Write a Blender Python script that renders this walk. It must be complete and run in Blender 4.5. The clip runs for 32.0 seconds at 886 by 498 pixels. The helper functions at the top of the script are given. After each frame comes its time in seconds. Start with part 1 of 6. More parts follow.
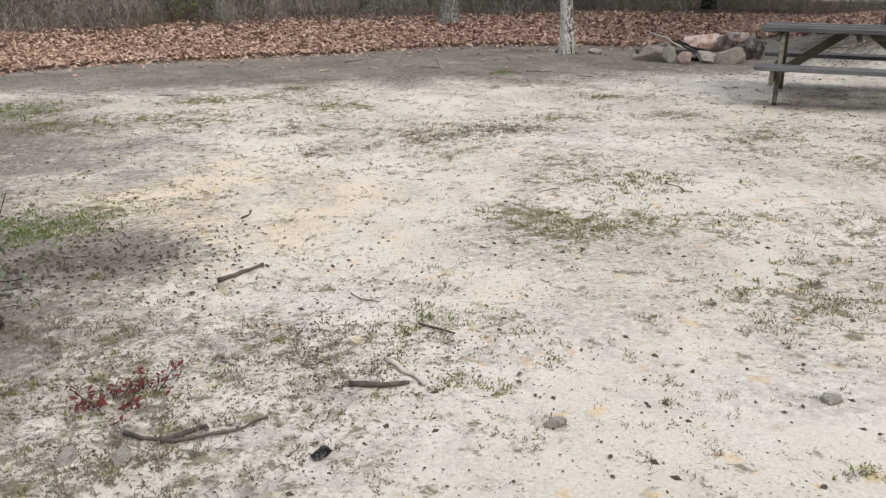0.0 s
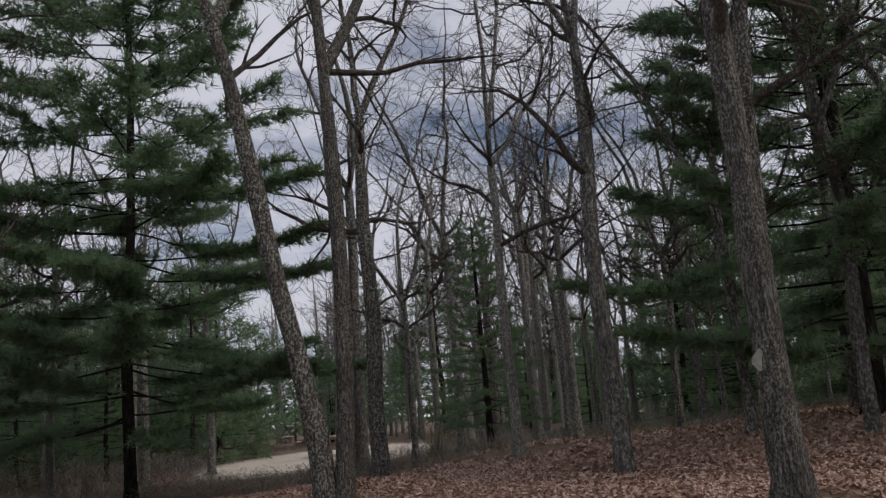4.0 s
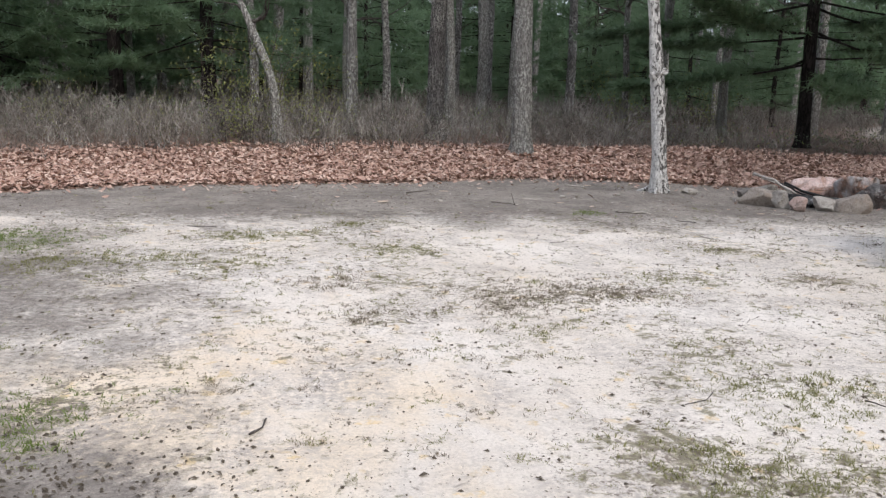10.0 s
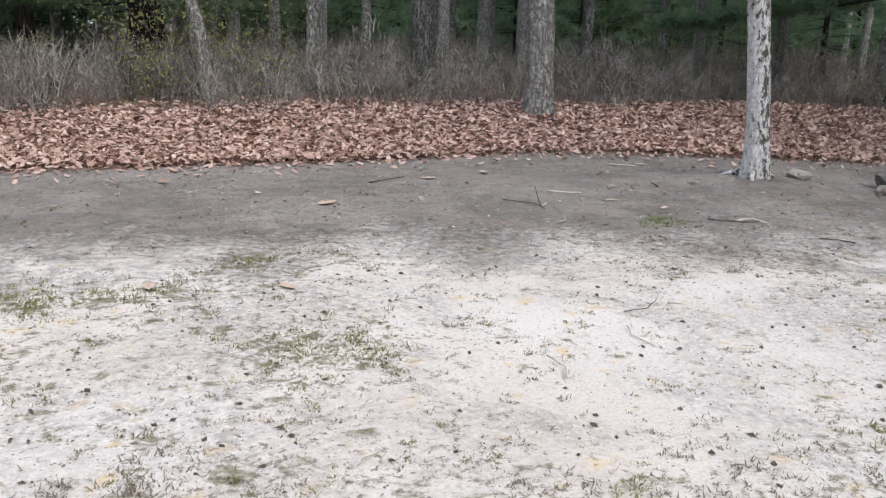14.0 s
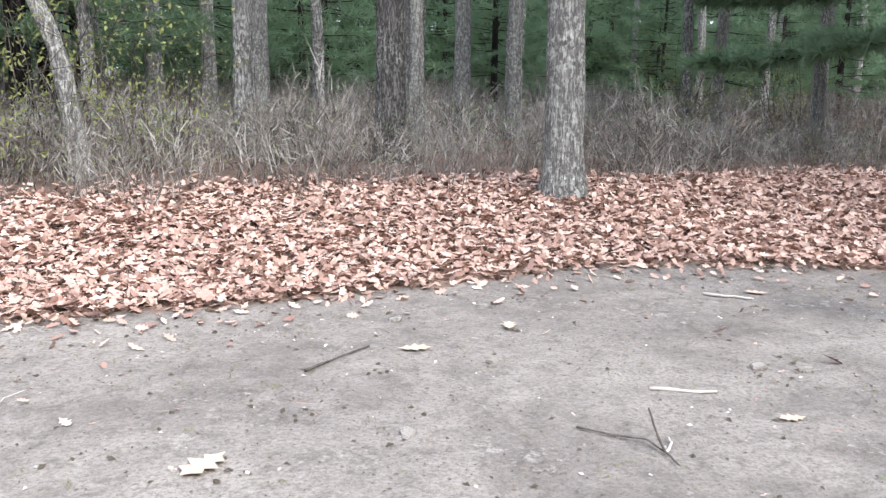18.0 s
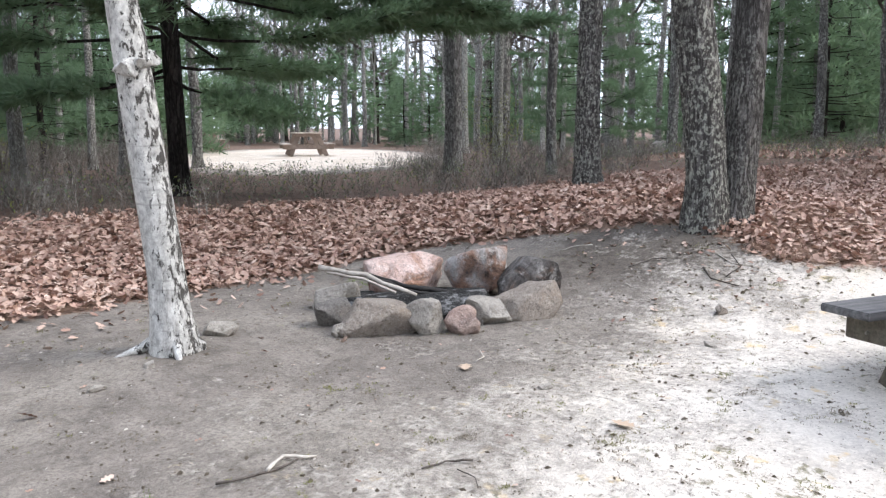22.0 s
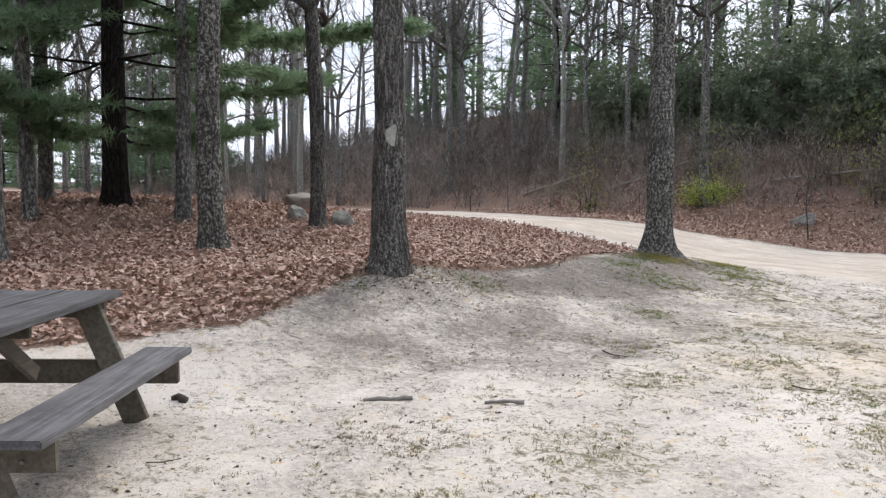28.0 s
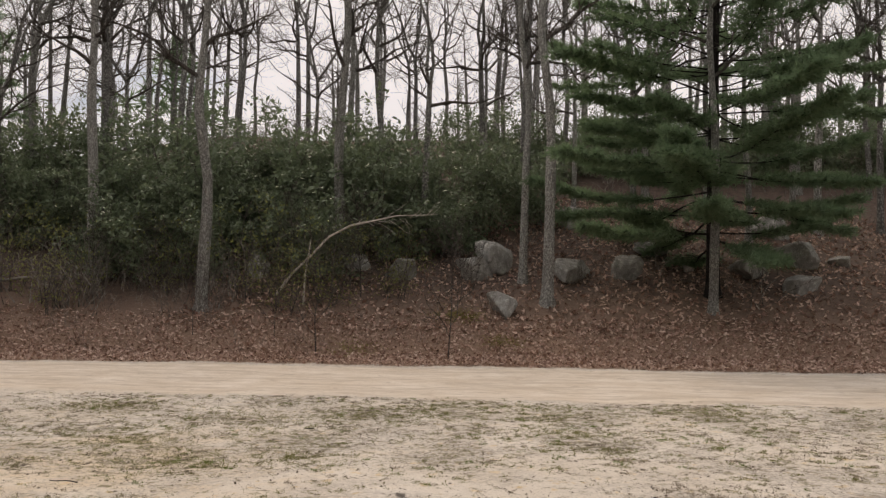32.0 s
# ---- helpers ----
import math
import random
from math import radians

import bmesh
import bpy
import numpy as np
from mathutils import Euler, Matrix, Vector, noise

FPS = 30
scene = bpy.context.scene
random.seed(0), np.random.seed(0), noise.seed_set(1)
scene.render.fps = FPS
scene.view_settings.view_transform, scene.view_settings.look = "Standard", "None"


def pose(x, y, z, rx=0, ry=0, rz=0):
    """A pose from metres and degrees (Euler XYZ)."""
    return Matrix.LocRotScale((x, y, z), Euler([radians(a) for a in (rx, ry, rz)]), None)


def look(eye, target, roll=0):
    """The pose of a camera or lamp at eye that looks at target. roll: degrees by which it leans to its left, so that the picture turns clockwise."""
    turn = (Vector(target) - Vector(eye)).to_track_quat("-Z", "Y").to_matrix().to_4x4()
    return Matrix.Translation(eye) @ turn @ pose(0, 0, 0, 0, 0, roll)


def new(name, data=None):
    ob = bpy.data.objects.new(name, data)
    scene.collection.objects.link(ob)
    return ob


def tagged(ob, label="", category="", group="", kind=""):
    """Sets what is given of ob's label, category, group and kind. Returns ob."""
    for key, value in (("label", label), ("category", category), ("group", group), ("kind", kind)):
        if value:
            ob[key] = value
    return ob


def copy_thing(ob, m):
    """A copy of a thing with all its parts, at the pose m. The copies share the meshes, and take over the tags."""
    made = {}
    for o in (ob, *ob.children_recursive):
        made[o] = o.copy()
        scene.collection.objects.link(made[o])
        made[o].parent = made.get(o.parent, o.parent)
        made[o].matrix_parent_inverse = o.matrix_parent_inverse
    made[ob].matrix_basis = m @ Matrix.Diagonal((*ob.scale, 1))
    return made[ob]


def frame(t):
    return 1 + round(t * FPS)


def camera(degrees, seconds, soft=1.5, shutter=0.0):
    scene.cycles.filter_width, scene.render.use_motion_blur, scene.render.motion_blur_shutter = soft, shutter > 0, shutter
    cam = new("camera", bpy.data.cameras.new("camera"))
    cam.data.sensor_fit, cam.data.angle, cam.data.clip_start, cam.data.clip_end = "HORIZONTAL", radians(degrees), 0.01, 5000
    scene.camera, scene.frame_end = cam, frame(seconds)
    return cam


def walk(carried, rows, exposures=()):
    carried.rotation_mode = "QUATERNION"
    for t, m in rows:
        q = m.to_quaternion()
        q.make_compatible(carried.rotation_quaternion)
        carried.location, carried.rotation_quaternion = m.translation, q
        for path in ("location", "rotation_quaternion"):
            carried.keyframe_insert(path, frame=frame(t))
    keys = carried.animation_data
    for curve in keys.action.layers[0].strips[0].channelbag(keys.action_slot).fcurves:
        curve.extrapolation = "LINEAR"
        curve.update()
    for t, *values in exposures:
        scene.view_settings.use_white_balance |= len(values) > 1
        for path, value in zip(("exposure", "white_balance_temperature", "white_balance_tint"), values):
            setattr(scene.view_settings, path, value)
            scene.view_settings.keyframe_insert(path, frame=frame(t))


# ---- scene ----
cam = camera(55.8, 32.0, soft=1.3)
PATH = [
    (0, (0.157, -0.868, 1.457), (0.5, 0.987, 0.793), 0.0),
    (0.5, (0.19, -0.527, 1.457), (0.781, 1.271, 0.811), -0.4),
    (1, (0.312, -0.258, 1.452), (1.085, 1.488, 0.859), 0.6),
    (1.5, (0.34, -0.13, 1.464), (1.366, 1.505, 0.94), 1.4),
    (2, (0.426, -0.106, 1.495), (1.74, 1.348, 1.096), 1.6),
    (2.5, (0.509, -0.002, 1.474), (2.022, 1.297, 1.323), 1.5),
    (4.5, (0.211, -0.049, 1.605), (1.633, 1.267, 2.102), -4.6),
    (5, (0.273, -0.009, 1.571), (1.476, 1.5, 2.098), -5.2),
    (5.5, (0.199, 0.002, 1.562), (1.173, 1.681, 2.046), -5.2),
    (6, (0.13, -0.005, 1.525), (0.858, 1.814, 1.932), -4.8),
    (6.5, (0.14, 0.069, 1.518), (0.595, 1.994, 1.815), -3.9),
    (7, (0.098, 0.08, 1.558), (0.372, 2.056, 1.706), -2.8),
    (7.5, (0.084, 0.108, 1.551), (0.229, 2.103, 1.568), -2.1),
    (8, (0.072, 0.131, 1.518), (0.115, 2.127, 1.41), -1.6),
    (8.5, (0.064, 0.133, 1.494), (0.099, 2.119, 1.263), -0.8),
    (9, (0.059, 0.199, 1.454), (0.201, 2.166, 1.121), 0.4),
    (9.5, (0.119, 0.417, 1.404), (0.333, 2.368, 1.02), 1.7),
    (10, (0.218, 0.788, 1.384), (0.45, 2.737, 0.996), 1.8),
    (10.5, (0.298, 1.193, 1.368), (0.614, 3.127, 0.967), 1.8),
    (11, (0.484, 1.625, 1.324), (0.846, 3.544, 0.893), 3.5),
    (11.5, (0.602, 2.056, 1.3), (0.948, 3.974, 0.85), 3.8),
    (12, (0.653, 2.495, 1.305), (0.957, 4.416, 0.837), 3.3),
    (12.5, (0.702, 2.971, 1.322), (0.95, 4.893, 0.827), 2.1),
    (13, (0.666, 3.484, 1.289), (0.902, 5.399, 0.762), 1.3),
    (13.5, (0.709, 4.019, 1.261), (0.924, 5.937, 0.738), 1.8),
    (14, (0.773, 4.52, 1.219), (1.006, 6.441, 0.717), 1.5),
    (14.5, (0.809, 5.07, 1.223), (1.126, 6.977, 0.711), 2.3),
    (15, (0.867, 5.568, 1.252), (1.155, 7.482, 0.746), 3.2),
    (15.5, (0.877, 6.087, 1.258), (1.12, 8.011, 0.768), 2.8),
    (17.5, (1.002, 7.791, 1.251), (1.259, 9.734, 0.853), 1.6),
    (18, (0.995, 7.882, 1.266), (1.316, 9.813, 0.856), 1.0),
    (18.5, (1.003, 7.9, 1.273), (1.527, 9.785, 0.856), 1.0),
    (19, (1.043, 7.933, 1.265), (1.862, 9.71, 0.85), 1.1),
    (19.5, (1.068, 7.943, 1.262), (2.139, 9.581, 0.847), 1.1),
    (20, (1.118, 7.921, 1.255), (2.382, 9.414, 0.841), 0.4),
    (20.5, (1.18, 7.886, 1.269), (2.605, 9.235, 0.881), 0.2),
    (21, (1.228, 7.862, 1.272), (2.758, 9.103, 0.927), -0.0),
    (21.5, (1.244, 7.816, 1.279), (2.861, 8.952, 0.973), -0.3),
    (22, (1.273, 7.784, 1.267), (2.967, 8.808, 0.979), -0.2),
    (22.5, (1.29, 7.774, 1.263), (3.08, 8.619, 0.976), -0.5),
    (23, (1.296, 7.789, 1.26), (3.184, 8.379, 0.964), -0.5),
    (23.5, (1.292, 7.794, 1.249), (3.223, 8.192, 0.912), 0.0),
    (24, (1.311, 7.796, 1.234), (3.259, 8.001, 0.828), -0.4),
    (24.5, (1.312, 7.796, 1.233), (3.261, 7.772, 0.786), -0.6),
    (25, (1.303, 7.779, 1.24), (3.245, 7.523, 0.834), -0.3),
    (25.5, (1.296, 7.765, 1.245), (3.226, 7.345, 0.929), -0.1),
    (27.5, (1.287, 7.412, 1.405), (3.027, 6.439, 1.243), 0.1),
    (28, (1.268, 7.377, 1.403), (2.925, 6.268, 1.242), 0.0),
    (28.5, (1.281, 7.365, 1.399), (2.818, 6.096, 1.23), 0.0),
    (29, (1.328, 7.354, 1.409), (2.691, 5.901, 1.234), 0.0),
    (29.5, (1.401, 7.332, 1.386), (2.568, 5.718, 1.206), -0.0),
    (30, (1.381, 7.305, 1.382), (2.3, 5.538, 1.203), 0.5),
    (30.5, (1.38, 7.285, 1.385), (2.061, 5.411, 1.236), 0.7),
    (31, (1.326, 7.29, 1.407), (1.793, 5.346, 1.362), 0.5),
    (31.5, (1.303, 7.258, 1.411), (1.594, 5.28, 1.479), 0.7),
    (32, (1.275, 7.199, 1.398), (1.409, 5.207, 1.505), 0.8),
]
EXPOSURES = [
    (0.0, 0.12, 6450, 11), (1.0, 0.1, 7700, 14), (2.0, 0.3, 6850, 12), (2.5, 0.1, 6300, 10), (4.5, -0.95, 6600, 17), (6.0, -0.95, 6900, 15), (7.0, -0.35, 8300, 17), (8.0, 0.05, 8700, 26),
    (9.0, 0.2, 6300, 17), (12.0, 0.35, 6050, 13), (13.0, 0.3, 6050, 13), (15.0, 0.42, 5850, 15), (15.5, 0.45, 5850, 14), (18.0, 1.43, 5850, 13), (19.0, 1.45, 6050, 13), (20.0, 1.38, 5950, 13), (21.0, 1.0, 6050, 13), (23.0, 0.98, 5950, 12), (24.0, 0.57, 5950, 13), (25.0, 0.68, 5850, 12), (28.0, 0.33, 6250, 13),
    (30.0, 0.33, 6450, 13), (31.0, 0.26, 6250, 13), (31.3, -0.28, 7500, 16), (32.0, -0.32, 7700, 17),
]
walk(cam, [(t, look(eye, target, roll)) for t, eye, target, roll in PATH], EXPOSURES)

# ---- light ----
world = bpy.data.worlds.new("sky")
scene.world = world
world.use_nodes = True
wn, wl = world.node_tree.nodes, world.node_tree.links
wn.clear()
w_out = wn.new("ShaderNodeOutputWorld")
w_bg = wn.new("ShaderNodeBackground")
w_bg.inputs["Strength"].default_value = 0.102
w_sky = wn.new("ShaderNodeTexSky")
w_sky.sky_type = "NISHITA"
w_sky.sun_disc = False
w_sky.sun_elevation = radians(42)
w_sky.sun_rotation = radians(200)
w_co = wn.new("ShaderNodeTexCoord")
w_map = wn.new("ShaderNodeMapping")
w_map.inputs["Scale"].default_value = (1.0, 1.0, 2.2)
w_noise = wn.new("ShaderNodeTexNoise")
w_noise.inputs["Scale"].default_value = 2.6
w_noise.inputs["Detail"].default_value = 7
w_noise.inputs["Roughness"].default_value = 0.6
w_ramp = wn.new("ShaderNodeValToRGB")
w_ramp.color_ramp.elements[0].position = 0.30
w_ramp.color_ramp.elements[1].position = 0.45
w_tone = wn.new("ShaderNodeTexNoise")
w_tone.inputs["Scale"].default_value = 5.0
w_tone.inputs["Detail"].default_value = 5
w_cloud = wn.new("ShaderNodeMix")
w_cloud.data_type = "RGBA"
w_cloud.inputs[6].default_value = (8.0, 8.6, 9.9, 1)
w_cloud.inputs[7].default_value = (11.7, 12.2, 13.1, 1)
w_mix = wn.new("ShaderNodeMix")
w_mix.data_type = "RGBA"
wl.new(w_co.outputs["Generated"], w_map.inputs["Vector"])
wl.new(w_map.outputs["Vector"], w_noise.inputs["Vector"])
wl.new(w_map.outputs["Vector"], w_tone.inputs["Vector"])
wl.new(w_noise.outputs["Fac"], w_ramp.inputs["Fac"])
wl.new(w_tone.outputs["Fac"], w_cloud.inputs[0])
wl.new(w_ramp.outputs["Color"], w_mix.inputs[0])
wl.new(w_sky.outputs["Color"], w_mix.inputs[6])
wl.new(w_cloud.outputs[2], w_mix.inputs[7])
wl.new(w_mix.outputs[2], w_bg.inputs["Color"])
wl.new(w_bg.outputs["Background"], w_out.inputs["Surface"])

sun = new("sun", bpy.data.lights.new("sun", "SUN"))
sun.data.energy = 2.3
sun.data.angle = radians(24)
sun.data.color = (1.0, 0.92, 0.80)
sun.matrix_world = look((0, 0, 18), (-9, 18, 0))


# ---- materials ----
class Mat:
    """A node material with short helpers."""

    def __init__(self, name):
        self.m = bpy.data.materials.new(name)
        self.m.use_nodes = True
        self.t = self.m.node_tree
        self.t.nodes.clear()
        self.out = self.n("ShaderNodeOutputMaterial")
        self.b = self.n("ShaderNodeBsdfPrincipled")
        self.l(self.b.outputs[0], self.out.inputs["Surface"])
        self.co = self.n("ShaderNodeTexCoord").outputs["Object"]

    def n(self, kind):
        return self.t.nodes.new(kind)

    def l(self, a, b):
        self.t.links.new(a, b)

    def scaled(self, scale, source=None):
        m = self.n("ShaderNodeMapping")
        m.inputs["Scale"].default_value = scale if isinstance(scale, tuple) else (scale,) * 3
        self.l(source or self.co, m.inputs["Vector"])
        return m.outputs[0]

    def noise(self, scale, detail=4, rough=0.55, source=None, warp=0.0):
        t = self.n("ShaderNodeTexNoise")
        t.inputs["Scale"].default_value = 1.0
        t.inputs["Detail"].default_value = detail
        t.inputs["Roughness"].default_value = rough
        t.inputs["Distortion"].default_value = warp
        self.l(self.scaled(scale, source), t.inputs["Vector"])
        return t.outputs["Fac"]

    def cells(self, scale, feature="F1", out="Distance", source=None):
        t = self.n("ShaderNodeTexVoronoi")
        t.feature = feature
        t.inputs["Scale"].default_value = 1.0
        self.l(self.scaled(scale, source), t.inputs["Vector"])
        return t.outputs[out]

    def ramp(self, fac, *stops):
        r = self.n("ShaderNodeValToRGB")
        e = r.color_ramp.elements
        while len(e) < len(stops):
            e.new(0.5)
        for k, (p, c) in enumerate(stops):
            e[k].position = p
            e[k].color = (*c, 1) if isinstance(c, tuple) else (c, c, c, 1)
        self.l(fac, r.inputs["Fac"])
        return r.outputs["Color"]

    def mix(self, fac, a, b, mode="MIX"):
        m = self.n("ShaderNodeMix")
        m.data_type = "RGBA"
        m.blend_type = mode
        for k, v in ((0, fac), (6, a), (7, b)):
            if isinstance(v, (int, float)):
                m.inputs[k].default_value = v if k == 0 else (v, v, v, 1)
            elif isinstance(v, tuple):
                m.inputs[k].default_value = (*v, 1)
            else:
                self.l(v, m.inputs[k])
        return m.outputs[2]

    def math(self, op, a, b=0.0):
        m = self.n("ShaderNodeMath")
        m.operation = op
        for k, v in enumerate((a, b)):
            if isinstance(v, (int, float)):
                m.inputs[k].default_value = v
            else:
                self.l(v, m.inputs[k])
        return m.outputs[0]

    def attr(self, name):
        a = self.n("ShaderNodeAttribute")
        a.attribute_name = name
        return a.outputs["Fac"]

    def island(self):
        return self.n("ShaderNodeNewGeometry").outputs["Random Per Island"]

    def object_random(self):
        return self.n("ShaderNodeObjectInfo").outputs["Random"]

    def done(self, color, rough=0.85, height=None, bump=0.3, dist=0.02, spec=0.3):
        for socket, v in (("Base Color", color), ("Roughness", rough)):
            if isinstance(v, tuple):
                self.b.inputs[socket].default_value = (*v, 1)
            elif isinstance(v, (int, float)):
                self.b.inputs[socket].default_value = v
            else:
                self.l(v, self.b.inputs[socket])
        self.b.inputs["Specular IOR Level"].default_value = spec
        if height is not None:
            bm = self.n("ShaderNodeBump")
            bm.inputs["Strength"].default_value = bump
            bm.inputs["Distance"].default_value = dist
            self.l(height, bm.inputs["Height"])
            self.l(bm.outputs[0], self.b.inputs["Normal"])
        return self.m


def k_mix(a, b, s):
    return tuple(p + (q - p) * s for p, q in zip(a, b))


def bark(name, dark, light, lichen, lichen_amount, furrow=22.0, spot=19.0):
    """Furrowed bark: long ridges split by dark cracks, with patches of lichen."""
    k = Mat(name)
    bent = k.n("ShaderNodeMix")
    bent.data_type = "VECTOR"
    bent.inputs[0].default_value = 0.045
    wave = k.n("ShaderNodeTexNoise")
    wave.inputs["Scale"].default_value = 6.0
    wave.inputs["Detail"].default_value = 4.0
    k.l(k.co, wave.inputs["Vector"])
    k.l(k.co, bent.inputs[4])
    k.l(wave.outputs["Color"], bent.inputs[5])
    ridge = k.noise((furrow * 1.5, furrow * 1.5, furrow * 0.22), 6, 0.7, source=bent.outputs[1])
    seam = k.math("ABSOLUTE", k.math("SUBTRACT", k.noise((furrow * 1.05, furrow * 1.05, furrow * 0.17), 5, 0.62, source=bent.outputs[1]), 0.5))
    split = k.math("ABSOLUTE", k.math("SUBTRACT", k.noise((furrow * 0.9, furrow * 0.9, furrow * 0.5), 5, 0.65, warp=0.5), 0.5))
    grain = k.noise((60, 60, 22), 4, 0.7)
    col = k.ramp(ridge, (0.34, k_mix(dark, light, 0.22)), (0.5, k_mix(dark, light, 0.62)), (0.66, light))
    col = k.mix(k.ramp(seam, (0.016, 0.95), (0.08, 0.0)), col, tuple(0.6 * v for v in dark))
    col = k.mix(k.ramp(split, (0.006, 0.55), (0.035, 0.0)), col, dark)
    col = k.mix(k.ramp(grain, (0.4, 0.45), (0.6, 0.0)), col, k_mix(dark, light, 0.2))
    patch = k.ramp(k.noise((1.3, 1.3, 0.8), 4, 0.6), (0.5 - 0.22 * lichen_amount, 0.0), (0.66 - 0.22 * lichen_amount, 1.0))
    blot = k.math("ADD", k.noise((spot, spot, spot * 0.8), 5, 0.62), k.math("MULTIPLY", k.math("SUBTRACT", k.noise(55, 4, 0.75), 0.5), 0.35))
    spots = k.math("MULTIPLY", k.math("MULTIPLY", patch, k.ramp(blot, (0.52, 0.0), (0.555, 1.0))), k.ramp(seam, (0.01, 0.35), (0.04, 1.0)))
    crust = k.mix(k.noise(30, 3), lichen, tuple(0.72 * v for v in lichen))
    col = k.mix(k.math("MULTIPLY", spots, min(1.0, 0.25 + lichen_amount * 0.75)), col, crust)
    col = k.mix(1.0, col, k.ramp(k.object_random(), (0.0, 0.82), (1.0, 1.15)), "MULTIPLY")
    h = k.math("ADD", k.math("MULTIPLY", ridge, 0.8), k.math("MINIMUM", k.math("MULTIPLY", seam, 5.0), 0.5))
    return k.done(col, 0.95, h, 1.0, 0.045, 0.12)


OAK_BARK = bark("oak_bark", (0.075, 0.068, 0.063), (0.36, 0.34, 0.32), (0.58, 0.585, 0.51), 0.6, 30.0, 40.0)
GREY_BARK = bark("grey_bark", (0.15, 0.142, 0.134), (0.47, 0.455, 0.43), (0.70, 0.71, 0.64), 0.75, 27.0, 20.0)
LICHEN_BARK = bark("lichened_oak_bark", (0.07, 0.064, 0.059), (0.34, 0.325, 0.305), (0.62, 0.625, 0.54), 0.95, 29.0, 30.0)
PALE_BARK = bark("pale_lichened_trunk_bark", (0.25, 0.24, 0.22), (0.56, 0.545, 0.51), (0.72, 0.73, 0.66), 0.95, 34.0, 26.0)
PINE_BARK = bark("pine_bark", (0.022, 0.019, 0.018), (0.085, 0.072, 0.066), (0.2, 0.2, 0.17), 0.1, 16.0)
RED_BARK = bark("pitch_pine_bark", (0.05, 0.038, 0.035), (0.17, 0.125, 0.112), (0.2, 0.2, 0.17), 0.1, 14.0)
BRANCH = bark("branch_bark", (0.095, 0.08, 0.071), (0.27, 0.235, 0.21), (0.40, 0.41, 0.36), 0.4, 30.0)


def white_bark():
    k = Mat("pale_lichened_bark")
    n = k.noise((26, 26, 15), 7, 0.78)
    col = k.ramp(n, (0.34, (0.26, 0.25, 0.235)), (0.5, (0.53, 0.52, 0.49)), (0.64, (0.74, 0.73, 0.69)))
    side = k.n("ShaderNodeVectorMath")
    side.operation = "DOT_PRODUCT"
    k.l(k.n("ShaderNodeNewGeometry").outputs["Normal"], side.inputs[0])
    side.inputs[1].default_value = (0.75, -0.66, 0.0)
    scar = k.math("ADD", k.noise((30, 30, 13), 7, 0.76, warp=0.3), k.math("MULTIPLY", side.outputs["Value"], 0.06))
    spots = k.math("MULTIPLY", k.ramp(scar, (0.545, 0.0), (0.575, 1.0)), 0.92)
    col = k.mix(spots, col, (0.045, 0.04, 0.036))
    lines = k.ramp(k.noise((5, 5, 46), 3, 0.6), (0.6, 0.0), (0.68, 0.35))
    col = k.mix(lines, col, (0.13, 0.12, 0.11))
    return k.done(col, 0.9, k.math("SUBTRACT", k.noise(20, 6, 0.75), k.math("MULTIPLY", spots, 0.4)), 0.9, 0.01, 0.15)


WHITE_BARK = white_bark()


def needles_material(name, dark, light, rough=0.6, spec=0.3, thin_share=0.48):
    k = Mat(name)
    n = k.noise(1.3, 3)
    col = k.mix(n, k.ramp(k.island(), (0.0, dark), (1.0, light)), k.ramp(k.island(), (0.0, light), (1.0, dark)))
    m = k.done(col, rough, spec=spec)
    thin = k.n("ShaderNodeBsdfTranslucent")
    k.l(col, thin.inputs["Color"])
    both = k.n("ShaderNodeMixShader")
    both.inputs[0].default_value = thin_share
    k.l(k.b.outputs[0], both.inputs[1])
    k.l(thin.outputs[0], both.inputs[2])
    k.l(both.outputs[0], k.out.inputs["Surface"])
    return m


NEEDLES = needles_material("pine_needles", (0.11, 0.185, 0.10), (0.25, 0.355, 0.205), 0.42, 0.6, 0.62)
HOLLY = needles_material("evergreen_leaves", (0.075, 0.115, 0.062), (0.26, 0.32, 0.2), 0.4, 0.55, 0.4)
FRESH = needles_material("fresh_leaves", (0.18, 0.21, 0.06), (0.38, 0.40, 0.15))
BRIGHT = needles_material("bright_spring_leaves", (0.33, 0.42, 0.07), (0.56, 0.64, 0.17))
GRASS = needles_material("grass_blades", (0.15, 0.155, 0.06), (0.33, 0.32, 0.135))
DRYGRASS = needles_material("dry_grass_blades", (0.155, 0.128, 0.096), (0.34, 0.29, 0.215))
GREENGRASS = needles_material("green_grass_blades", (0.12, 0.165, 0.045), (0.235, 0.30, 0.085))
DEBRIS = needles_material("bark_crumbs", (0.05, 0.042, 0.035), (0.22, 0.18, 0.13))
RED_LEAF = needles_material("dark_red_leaves", (0.13, 0.03, 0.03), (0.30, 0.09, 0.085))
MOSS = needles_material("moss", (0.20, 0.185, 0.05), (0.34, 0.31, 0.10))


def twig_material(name, dark, mid, pale):
    """Bare twigs, each clump darker or paler than the next."""
    k = Mat(name)
    clump = k.math("ADD", k.noise(1.9, 4, 0.65), k.math("MULTIPLY", k.math("SUBTRACT", k.island(), 0.5), 0.22))
    col = k.ramp(clump, (0.33, dark), (0.5, mid), (0.68, pale))
    return k.done(col, 0.85, spec=0.2)


TWIGS = twig_material("bare_twigs", (0.066, 0.058, 0.049), (0.19, 0.172, 0.15), (0.38, 0.36, 0.32))
RED_TWIGS = twig_material("reddish_twigs", (0.085, 0.066, 0.058), (0.23, 0.185, 0.16), (0.43, 0.37, 0.325))


